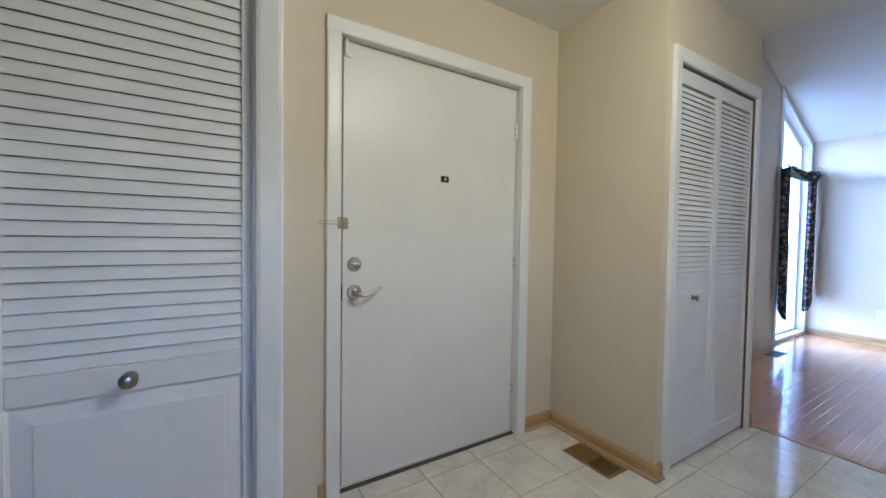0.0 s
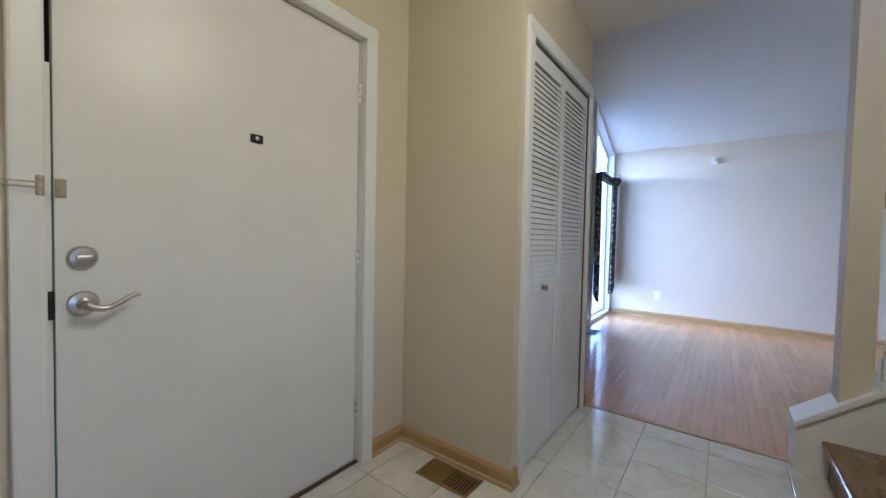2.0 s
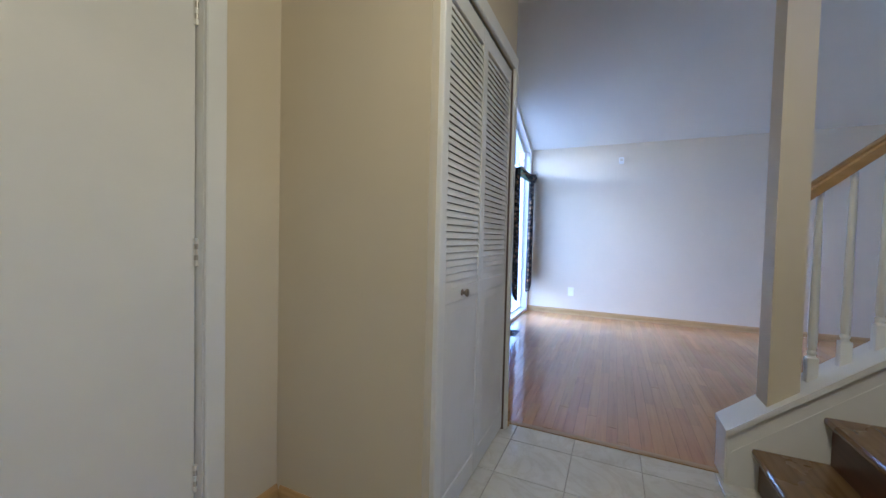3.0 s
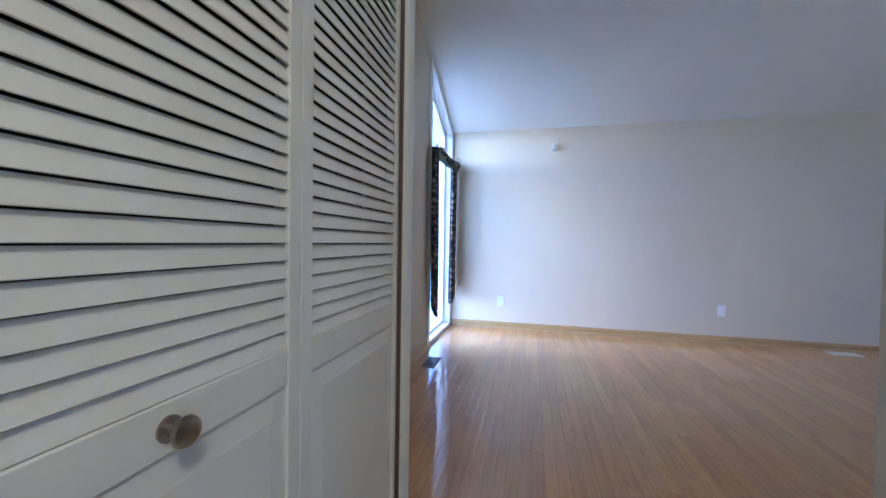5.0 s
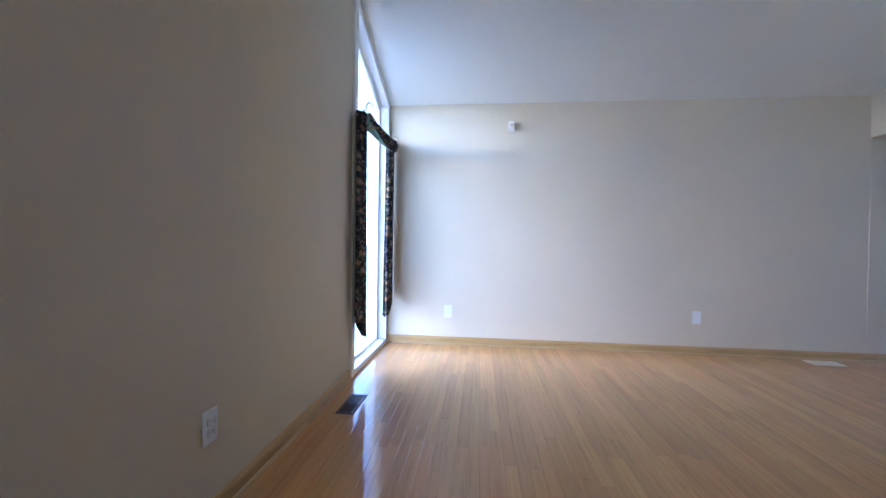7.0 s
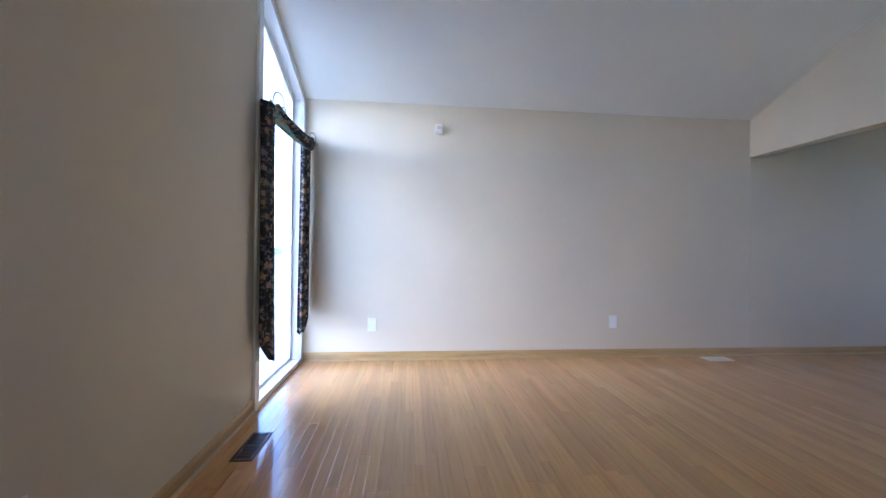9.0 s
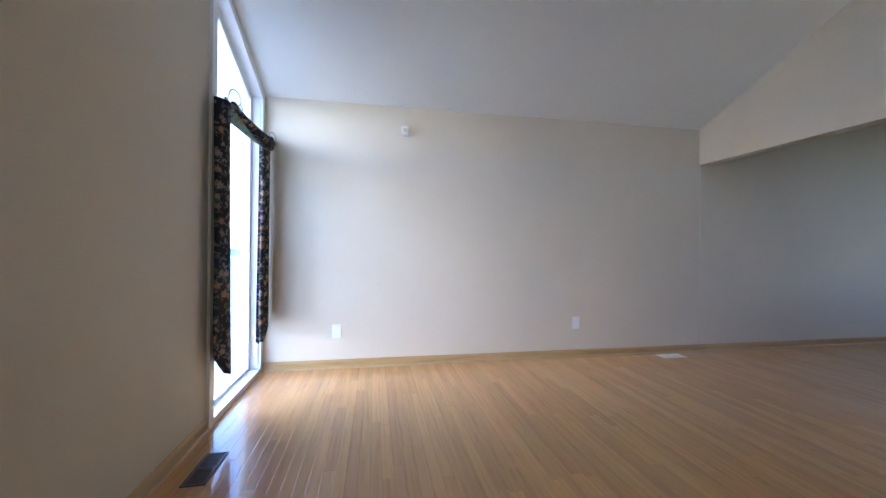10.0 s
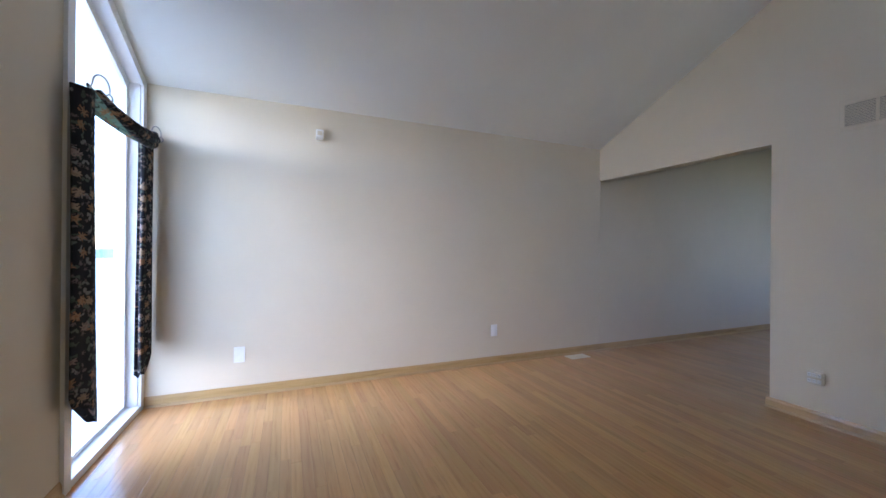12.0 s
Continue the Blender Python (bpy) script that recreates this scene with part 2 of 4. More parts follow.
def tube(points, radius, steps=10, taper=None):
    """A rod bent along points."""
    bm = bmesh.new()
    pts = [Vector(p) for p in points]
    rings = []
    side = None
    for i, p in enumerate(pts):
        d = (pts[min(i + 1, len(pts) - 1)] - pts[max(i - 1, 0)]).normalized()
        if side is None:
            side = d.orthogonal().normalized()
        side = (side - d * side.dot(d)).normalized()
        up = d.cross(side)
        r = radius if taper is None else radius * taper[i]
        rings.append([bm.verts.new(p + r * (math.cos(a) * side + math.sin(a) * up)) for a in (2 * math.pi * k / steps for k in range(steps))])
    for one, two in zip(rings, rings[1:]):
        for k in range(steps):
            bm.faces.new((one[k], one[(k + 1) % steps], two[(k + 1) % steps], two[k]))
    bm.faces.new(rings[0])
    bm.faces.new(rings[-1])
    bmesh.ops.recalc_face_normals(bm, faces=bm.faces)
    return bm


def mesh_of(name, bm, material, smooth=False):
    me = bpy.data.meshes.new(name)
    bm.normal_update()
    if smooth:
        for f in bm.faces:
            f.smooth = True
        for e in bm.edges:
            if len(e.link_faces) == 2 and e.calc_face_angle(0) > radians(38):
                e.smooth = False
    bm.to_mesh(me)
    bm.free()
    me.materials.append(material)
    return me


def part(name, bm, material, parent=None, label="", smooth=False):
    ob = new(name, mesh_of(name, bm, material, smooth))
    if parent is not None:
        ob.parent = parent
    return tagged(ob, label)


def empty(name, at, label, category, group="", kind=""):
    ob = new(name)
    ob.empty_display_size = 0.1
    ob.location = at
    bpy.context.view_layer.update()
    return tagged(ob, label, category, group, kind)


def sub(name, bm, material, parent, label="", smooth=False):
    """A part given in world metres under a thing whose base stands elsewhere."""
    bm.transform(Matrix.Translation(-Vector(base_of(parent))))
    return part(name, bm, material, parent, label, smooth)


def base_of(ob):
    p = Vector((0, 0, 0))
    while ob is not None:
        p += ob.location
        ob = ob.parent
    return p


def setting(name, bm, material, label, category="wall"):
    return tagged(part(name, bm, material), label, category, "", "structure")


# ---- plan ----
FAR_X, FRONT_Y, GABLE_Y = 9.05, 2.92, -1.575      # inner faces of the living room
EDGE_X, CLOSET_Y = 5.463, 2.26                    # where tile meets oak; closet fronts
BUMP_X, LEFT_X = 4.38, 2.79                       # sides of the entry recess
LOW, PITCH = 2.44, 0.43                           # wall height and slope of the vault
CORNER_X = 5.440                                  # end of the closet wall
STAIR_X0, STAIR_X1 = 4.35, 5.38
RIDGE_X = 4.25


def vault(x):
    return LOW + PITCH * (FAR_X - x)


T = 0.12
WIN_X0, WIN_X1 = 8.022, 8.985
# front wall with door opening and tall window opening
DOOR_X0, DOOR_X1, DOOR_H = 3.03, 4.09, 2.045
fw = bmesh.new()
Y0, Y1 = FRONT_Y, FRONT_Y + 0.15
bm_box(fw, (LEFT_X - 1.6, Y0, 0), (DOOR_X0, Y1, LOW))
bm_box(fw, (DOOR_X0, Y0, DOOR_H), (DOOR_X1, Y1, LOW))
bm_box(fw, (DOOR_X1, Y0, 0), (EDGE_X, Y1, LOW))
setting("wall_entry", fw, BEIGE, "beige painted entry wall round the front door")
wl = prism([(EDGE_X, 0), (WIN_X0, 0), (WIN_X0, vault(WIN_X0) + 0.1), (EDGE_X, vault(EDGE_X) + 0.1)], "y", Y0, Y1)
setting("wall_front", wl, BEIGE, "beige painted living room wall beside the tall window")
wr = bmesh.new()
bm_box(wr, (WIN_X1, Y0, 0), (FAR_X + T, Y1, LOW + 0.1))
setting("wall_front_corner", wr, BEIGE, "narrow beige wall strip at the window corner")
# far wall, living and dining
setting("wall_far", box_bm((FAR_X, -5.6, 0), (FAR_X + T, FRONT_Y, LOW + 0.12)), BEIGE, "long beige painted living room wall")
# gable wall with wide opening
OPEN_X, OPEN_H = 7.31, 2.055
gw = prism([(STAIR_X0 - 0.2, 0), (OPEN_X, 0), (OPEN_X, OPEN_H), (FAR_X, OPEN_H), (FAR_X, vault(FAR_X) + 0.1), (RIDGE_X, vault(RIDGE_X) + 0.1), (STAIR_X0 - 0.2, vault(STAIR_X0 - 0.2))], "y", GABLE_Y - T, GABLE_Y)
bmesh.ops.triangulate(gw, faces=[f for f in gw.faces if len(f.verts) > 4])
setting("wall_gable", gw, BEIGE, "beige gable wall with a wide cased-free opening")
# closet box by the living room
cb = bmesh.new()
bm_box(cb, (BUMP_X, CLOSET_Y, 0), (BUMP_X + 0.12, FRONT_Y, LOW))
bm_box(cb, (5.378, CLOSET_Y + 0.1, 0), (CORNER_X, FRONT_Y, LOW))
bm_box(cb, (BUMP_X + 0.12, CLOSET_Y, 2.035), (5.378, CLOSET_Y + 0.1, LOW))
bm_box(cb, (5.378, CLOSET_Y, 0), (CORNER_X, CLOSET_Y + 0.1, LOW))
setting("wall_closet", cb, BEIGE, "beige painted coat closet wall")
lc = bmesh.new()
bm_box(lc, (2.645, CLOSET_Y, 0), (LEFT_X, CLOSET_Y + 0.1, LOW))
bm_box(lc, (LEFT_X - 0.1, CLOSET_Y + 0.1, 0), (LEFT_X, FRONT_Y, LOW))
bm_box(lc, (1.775, CLOSET_Y, 2.035), (2.645, CLOSET_Y + 0.1, LOW))
bm_box(lc, (1.2, CLOSET_Y, 0), (1.775, CLOSET_Y + 0.1, LOW))
setting("wall_closet_left", lc, BEIGE, "beige painted hall closet wall")
# rooms behind the walker
bw = bmesh.new()
bm_box(bw, (-1.7, -2.6, 0), (-1.58, FRONT_Y, LOW))
bm_box(bw, (-1.58, CLOSET_Y + 0.15, 0), (1.2, FRONT_Y, LOW))
setting("wall_back", bw, BEIGE, "plain beige wall behind the hall")
SWX0, SWX1, SWZ0, SWZ1 = 1.65, 2.3, 1.2, 1.65      # unseen opening, added and sized to let daylight reach the foyer
sw = bmesh.new()
bm_box(sw, (-1.7, -2.72, 0), (SWX0, -2.6, LOW))
bm_box(sw, (SWX1, -2.72, 0), (STAIR_X0 - 0.1, -2.6, LOW))
bm_box(sw, (SWX0, -2.72, 0), (SWX1, -2.6, SWZ0))
bm_box(sw, (SWX0, -2.72, SWZ1), (SWX1, -2.6, LOW))
setting("wall_side", sw, BEIGE, "plain beige hall side wall with an unseen opening for daylight")
# the unseen hole high in this wall is added for fill light
ws = bmesh.new()
bm_box(ws, (STAIR_X0 - 0.1, -2.6, 0), (STAIR_X0, 0.95, 2.75))
bm_box(ws, (STAIR_X0 - 0.1, -2.6, 2.75), (STAIR_X0, -0.85, vault(STAIR_X0)))
bm_box(ws, (STAIR_X0 - 0.1, 0.0, 2.75), (STAIR_X0, 0.95, vault(STAIR_X0)))
bm_box(ws, (STAIR_X0 - 0.1, -0.85, 3.35), (STAIR_X0, 0.0, vault(STAIR_X0)))
setting("wall_stair", ws, BEIGE, "beige stair wall with an unseen upper opening for fill light")
up = bmesh.new()
bm_box(up, (EDGE_X - 0.1, 0.95, LOW + 0.1), (EDGE_X, FRONT_Y, vault(EDGE_X)))
bm_box(up, (STAIR_X0, 0.85, LOW + 0.1), (EDGE_X - 0.1, 0.95, vault(STAIR_X0)))
setting("wall_upper", up, BEIGE, "beige upper wall over the foyer edge")
dn = bmesh.new()
DWY0, DWY1, DWZ0, DWZ1 = -5.02, -4.50, 0.90, LOW + 0.3    # unseen opening, added to light the dining room
bm_box(dn, (6.0, -5.6, 0), (6.12, DWY0, LOW + 0.4))
bm_box(dn, (6.0, DWY1, 0), (6.12, GABLE_Y - T, LOW + 0.4))
bm_box(dn, (6.0, DWY0, 0), (6.12, DWY1, DWZ0))
bm_box(dn, (6.0, DWY0, DWZ1), (6.12, DWY1, LOW + 0.4))
bm_box(dn, (6.0, -5.72, 0), (FAR_X + T, -5.6, LOW + 0.4))
bm_box(dn, (FAR_X - 0.003, -5.6, 0), (FAR_X + 0.002, GABLE_Y - 0.01, OPEN_H + 0.0))
bm_box(dn, (FAR_X, -5.6, LOW + 0.12), (FAR_X + T, GABLE_Y - T, LOW + 0.4))
bm_box(dn, (6.12, GABLE_Y - T - 0.05, LOW - 0.1), (FAR_X, GABLE_Y - T, LOW + 0.4))
setting("wall_dining", dn, BEIGE, "plain beige dining room walls")
# ceilings
setting("ceiling_foyer", box_bm((-1.7, 0.85, LOW), (EDGE_X, FRONT_Y + 0.15, LOW + 0.1)), WHITE_CEILING, "flat white painted foyer ceiling", "ceiling")
setting("ceiling_hall", box_bm((-1.7, -2.72, LOW), (STAIR_X0 - 0.1, 0.85, LOW + 0.1)), WHITE_CEILING, "flat white painted hall ceiling", "ceiling")
vc = prism([(FAR_X + 0.2, vault(FAR_X + 0.2)), (RIDGE_X, vault(RIDGE_X)), (RIDGE_X, vault(RIDGE_X) + 0.12), (FAR_X + 0.2, vault(FAR_X + 0.2) + 0.12)], "y", GABLE_Y - T, FRONT_Y + 0.15)
setting("ceiling_vault", vc, WHITE_CEILING, "sloping white vaulted living room ceiling", "ceiling")
setting("wall_ridge", box_bm((RIDGE_X - 0.1, 0.95, LOW + 0.1), (RIDGE_X, FRONT_Y + 0.15, vault(RIDGE_X) + 0.1)), BEIGE, "plain upper wall closing the vault")
setting("ceiling_dining", box_bm((6.0, -5.72, LOW + 0.4), (FAR_X + T, GABLE_Y - T, LOW + 0.5)), WHITE_CEILING, "flat white dining room ceiling", "ceiling")
# floors
floor_tile = setting("floor_tile", box_bm((-1.7, -2.72, -0.12), (EDGE_X, FRONT_Y + 0.15, -0.006)), GROUT, "grout bed under the foyer's marble tiles", "floor")
floor_oak = setting("floor_oak", box_bm((EDGE_X, -5.72, -0.12), (FAR_X + T, FRONT_Y + 0.15, -0.008)), SUBFLOOR, "strip oak floor in living and dining rooms", "floor")
setting("ground", box_bm((-400, -400, -0.5), (400, 400, -0.35)), LAWN, "green lawn outside the house", "ground")
# made-up pale ground: bounces light to the ceiling, whitens the window view
setting("bounce_ground", box_bm((-60.0, FRONT_Y + 0.15, -0.35), (60.0, 150.0, -0.16)), BOUNCE_GROUND, "pale ground outside the window, added for bounce light and a white view", "pavement")

# ---- curtain cloth ----


def floral(name, ground=(0.007, 0.009, 0.014), through_light=0.25):
    """Cotton printed with cream and rust blossoms and grey-green leaves; some light comes through the cloth."""
    m, nt, b = shader(name)
    p = world_coords(nt, (1, 1, 1))
    sep = nt.nodes.new("ShaderNodeSeparateXYZ")
    nt.links.new(p, sep.inputs[0])
    add = nt.nodes.new("ShaderNodeMath")
    add.operation = "ADD"
    nt.links.new(sep.outputs[0], add.inputs[0])
    nt.links.new(sep.outputs[1], add.inputs[1])
    flat = nt.nodes.new("ShaderNodeCombineXYZ")
    nt.links.new(add.outputs[0], flat.inputs[0])
    nt.links.new(sep.outputs[2], flat.inputs[1])
    wob = node(nt, "ShaderNodeTexNoise", Scale=38.0, Detail=2.0)
    nt.links.new(p, wob.inputs["Vector"])
    bend = nt.nodes.new("ShaderNodeVectorMath")
    bend.operation = "MULTIPLY_ADD"
    bend.inputs[1].default_value = (0.035, 0.035, 0.0)
    nt.links.new(wob.outputs["Color"], bend.inputs[0])
    nt.links.new(flat.outputs[0], bend.inputs[2])

    def blossoms(scale, petals, reach, depth, shift):
        """A mask of petalled spots and the random colour of each."""
        mv = nt.nodes.new("ShaderNodeMapping")
        mv.inputs["Location"].default_value = shift
        mv.inputs["Scale"].default_value = (scale, scale, scale)
        nt.links.new(bend.outputs[0], mv.inputs[0])
        v = nt.nodes.new("ShaderNodeTexVoronoi")
        v.voronoi_dimensions = "2D"
        v.inputs["Scale"].default_value = 1.0
        v.inputs["Randomness"].default_value = 0.85
        nt.links.new(mv.outputs[0], v.inputs["Vector"])
        d = nt.nodes.new("ShaderNodeVectorMath")
        d.operation = "SUBTRACT"
        nt.links.new(mv.outputs[0], d.inputs[0])
        nt.links.new(v.outputs["Position"], d.inputs[1])
        s2 = nt.nodes.new("ShaderNodeSeparateXYZ")
        nt.links.new(d.outputs[0], s2.inputs[0])
        ang = nt.nodes.new("ShaderNodeMath")
        ang.operation = "ARCTAN2"
        nt.links.new(s2.outputs[1], ang.inputs[0])
        nt.links.new(s2.outputs[0], ang.inputs[1])
        col = nt.nodes.new("ShaderNodeSeparateXYZ")
        nt.links.new(v.outputs["Color"], col.inputs[0])
        turn = nt.nodes.new("ShaderNodeMath")
        turn.operation = "MULTIPLY_ADD"
        turn.inputs[1].default_value = 6.28
        nt.links.new(col.outputs[0], turn.inputs[0])
        mul = nt.nodes.new("ShaderNodeMath")
        mul.operation = "MULTIPLY_ADD"
        mul.inputs[1].default_value = petals
        nt.links.new(ang.outputs[0], mul.inputs[0])
        turn.inputs[2].default_value = 0.0
        nt.links.new(turn.outputs[0], mul.inputs[2])
        cs = nt.nodes.new("ShaderNodeMath")
        cs.operation = "COSINE"
        nt.links.new(mul.outputs[0], cs.inputs[0])
        lim = nt.nodes.new("ShaderNodeMath")
        lim.operation = "MULTIPLY_ADD"
        lim.inputs[1].default_value, lim.inputs[2].default_value = depth, reach
        nt.links.new(cs.outputs[0], lim.inputs[0])
        less = nt.nodes.new("ShaderNodeMath")
        less.operation = "LESS_THAN"
        nt.links.new(v.outputs["Distance"], less.inputs[0])
        nt.links.new(lim.outputs[0], less.inputs[1])
        return less.outputs[0], col.outputs[1], v.outputs["Distance"]

    leaf, leaf_c, _ = blossoms(19.0, 2.0, 0.20, 0.16, (0.3, 0.7, 0))
    bud, bud_c, _ = blossoms(34.0, 5.0, 0.24, 0.10, (3.1, 1.7, 0))
    flower, flower_c, flower_d = blossoms(13.0, 7.0, 0.25, 0.10, (0.0, 0.0, 0))
    shade = ramp(nt, [(0.0, (0.12, 0.035, 0.015)), (0.13, (0.36, 0.27, 0.19)), (0.38, (0.20, 0.09, 0.055))])
    nt.links.new(flower_d, shade.inputs[0])
    kinds = ramp(nt, [(0.0, (0.40, 0.28, 0.17)), (0.55, (0.34, 0.15, 0.05)), (0.82, (0.24, 0.19, 0.20))])
    kinds.color_ramp.interpolation = "CONSTANT"
    nt.links.new(flower_c, kinds.inputs[0])
    fm = nt.nodes.new("ShaderNodeMix")
    fm.data_type = "RGBA"
    fm.inputs[0].default_value = 0.5
    nt.links.new(shade.outputs[0], fm.inputs["A"])
    nt.links.new(kinds.outputs[0], fm.inputs["B"])
    green = ramp(nt, [(0.0, (0.05, 0.075, 0.055)), (0.5, (0.11, 0.13, 0.10)), (0.8, (0.22, 0.21, 0.19))])
    nt.links.new(leaf_c, green.inputs[0])
    last = None
    for mask, colour in ((leaf, green.outputs[0]), (bud, None), (flower, fm.outputs["Result"])):
        mx = nt.nodes.new("ShaderNodeMix")
        mx.data_type = "RGBA"
        if last is None:
            mx.inputs["A"].default_value = (*ground, 1)
        else:
            nt.links.new(last, mx.inputs["A"])
        if colour is None or mask is flower:
            if colour is None:
                mx.inputs["B"].default_value = (0.15, 0.12, 0.11, 1)
            else:
                nt.links.new(colour, mx.inputs["B"])
            gate = nt.nodes.new("ShaderNodeMath")
            gate.operation = "MULTIPLY"
            gt = nt.nodes.new("ShaderNodeMath")
            gt.operation = "GREATER_THAN"
            gt.inputs[1].default_value = 0.6 if colour is None else 0.36
            nt.links.new(bud_c if colour is None else flower_c, gt.inputs[0])
            nt.links.new(gt.outputs[0], gate.inputs[0])
            nt.links.new(mask, gate.inputs[1])
            nt.links.new(gate.outputs[0], mx.inputs[0])
        else:
            nt.links.new(colour, mx.inputs["B"])
            nt.links.new(mask, mx.inputs[0])
        last = mx.outputs["Result"]
    nt.links.new(last, b.inputs["Base Color"])
    b.inputs["Roughness"].default_value = 0.85
    weave = node(nt, "ShaderNodeTexNoise", Scale=900.0, Detail=1.0)
    nt.links.new(p, weave.inputs["Vector"])
    add_bump(nt, b, weave.outputs["Fac"], 0.25, 0.001)
    tl = nt.nodes.new("ShaderNodeBsdfTranslucent")
    nt.links.new(last, tl.inputs[0])
    ms = nt.nodes.new("ShaderNodeMixShader")
    ms.inputs[0].default_value = through_light
    nt.links.new(b.outputs[0], ms.inputs[1])
    nt.links.new(tl.outputs[0], ms.inputs[2])
    nt.links.new(ms.outputs[0], nt.nodes["Material Output"].inputs[0])
    return m


FLORAL = floral("floral_cotton")
FLORAL_BACK = floral("floral_cotton_reverse", (0.21, 0.30, 0.25), 0.5)
LINING = plain("pale_lining", (0.55, 0.56, 0.50), 0.9, 0.1, 60.0)

# ---- front door ----


def lever_set(parent, x, y, z):
    """Round rose with a wavy lever that points to +x; y is the slab's face."""
    rose = sub("lever_rose", lathe([(0.034, 0), (0.034, -0.004), (0.030, -0.010), (0.016, -0.013), (0.013, -0.04), (0.0135, -0.052)], 28, "y", (x, y, z)), NICKEL, parent, "satin nickel round rose", True)
    pts = []
    for i in range(15):
        u = i / 14
        pts.append((x + 0.115 * u, y - 0.050 - 0.004 * math.sin(u * 3.1), z + 0.016 * math.sin(u * 4.7 + 3.3) + 0.003))
    sub("lever", tube(pts, 0.0078, 10, [1.25 - 0.6 * (i / 14) for i in range(15)]), NICKEL, rose, "wavy satin nickel lever", True)
    sub("lock_button", lathe([(0.004, 0), (0.004, -0.004)], 10, "y", (x - 0.004, y - 0.05, z - 0.006)), BRASS, rose)


def hinge(parent, x, y, z):
    h = sub("hinge", box_bm((x - 0.004, y - 0.004, z - 0.045), (x + 0.016, y, z + 0.045), 0.0015), DOOR_WHITE, parent, "painted-over butt hinge")
    for k in range(5):
        sub("knuckle", lathe([(0.0065, -0.0085), (0.0065, 0.0085)], 10, "z", (x + 0.004, y - 0.006, z - 0.036 + k * 0.018)), DOOR_WHITE if k % 2 == 0 else NICKEL, h, "", True)


def front_door():
    d = empty("door_1", (DOOR_X0, FRONT_Y, 0), "closed flush white front door with nickel hardware", "door", "", "structure")
    f = FRONT_Y + 0.036
    sub("slab", box_bm((3.056, f, 0.012), (4.078, f + 0.044, 2.035), 0.003, 2), DOOR_WHITE, d, "flush white painted slab")
    sub("weatherstrip", box_bm((3.0385, f + 0.010, 0.0), (3.0525, f + 0.03, 1.55)), WHITE_TRIM, d, "white weatherstrip in the gap")
    sub("door_sweep", box_bm((3.045, f - 0.004, 0.006), (4.075, f, 0.022), 0.001), DOOR_WHITE, d)
    sub("threshold", box_bm((3.03, FRONT_Y + 0.01, -0.004), (4.09, FRONT_Y + 0.12, 0.006), 0.002), BROWN_VENT, d, "dark worn threshold strip")
    # jamb and stop
    for x0, x1 in ((3.031, 3.0385), (4.0815, 4.089)):
        sub("jamb", box_bm((x0, FRONT_Y + 0.002, 0), (x1, FRONT_Y + 0.15, 2.044)), WHITE_TRIM, d)
    sub("jamb", box_bm((3.0385, FRONT_Y + 0.002, 2.0375), (4.0815, FRONT_Y + 0.15, 2.0445)), WHITE_TRIM, d)
    # black sheet, so the gap round the slab looks shaded
    sub("backing", box_bm((3.0385, f + 0.046, 0.0), (4.0815, f + 0.07, 2.0375)), DARK, d, "black sheet for the shaded gap behind the slab")
    # casing with a raised outer band
    for a, b2 in ((2.972, 3.036), (4.084, 4.148)):
        sub("casing", casing_leg(a, b2, 0.0, 2.037, FRONT_Y, a < 3.5), WHITE_TRIM, d)
    sub("casing", casing_head(2.972, 4.148, 2.037, 2.101, FRONT_Y), WHITE_TRIM, d)
    # hardware
    lever_set(d, 3.110, f, 0.909)
    bolt = sub("deadbolt", lathe([(0.033, 0), (0.033, -0.006), (0.027, -0.013), (0.012, -0.015)], 28, "y", (3.110, f, 1.036)), NICKEL, d, "satin nickel deadbolt rose", True)
    sub("thumb_turn", box_bm((3.094, f - 0.028, 1.030), (3.128, f - 0.014, 1.043), 0.004, 2), NICKEL, bolt)
    peep = sub("peephole", box_bm((3.567, f - 0.007, 1.453), (3.613, f, 1.484), 0.003, 2), DARK, d, "small dark viewer plate")
    sub("lens", lathe([(0.008, 0), (0.008, -0.002), (0.005, -0.003)], 16, "y", (3.591, f - 0.006, 1.4685)), NICKEL, peep, "", True)
    # swing bar guard
    g = sub("guard_plate", box_bm((3.018, FRONT_Y - 0.020, 1.197), (3.034, FRONT_Y - 0.011, 1.248), 0.002), BRASS, d, "brass swing bar guard")
    for zz in (1.203, 1.2225, 1.242):
        sub("screw", lathe([(0.0035, 0), (0.0035, -0.002)], 8, "y", (3.026, FRONT_Y - 0.020, zz)), NICKEL, g)
    ring = [(3.018, FRONT_Y - 0.034, 1.229), (2.93, FRONT_Y - 0.034, 1.229), (2.915, FRONT_Y - 0.034, 1.2265), (2.910, FRONT_Y - 0.034, 1.2225), (2.915, FRONT_Y - 0.034, 1.2185), (2.93, FRONT_Y - 0.034, 1.216), (3.018, FRONT_Y - 0.034, 1.216)]
    sub("swing_bar", tube(ring, 0.0022, 8), BRASS, g, "thin brass loop", True)
    gp = sub("guard_knob_plate", box_bm((3.058, f - 0.004, 1.197), (3.080, f, 1.248), 0.0015), BRASS, d)
    sub("guard_knob", lathe([(0.004, 0), (0.004, -0.018), (0.008, -0.022), (0.008, -0.028)], 12, "y", (3.066, f - 0.004, 1.2225)), BRASS, gp, "", True)
    for zz in (1.79, 1.02, 0.27):
        hinge(d, 4.074, f, zz)
    sub("strike_plate", box_bm((3.0405, f - 0.003, 0.872), (3.0545, f + 0.004, 0.948), 0.001), DARK, d, "dark strike plate")
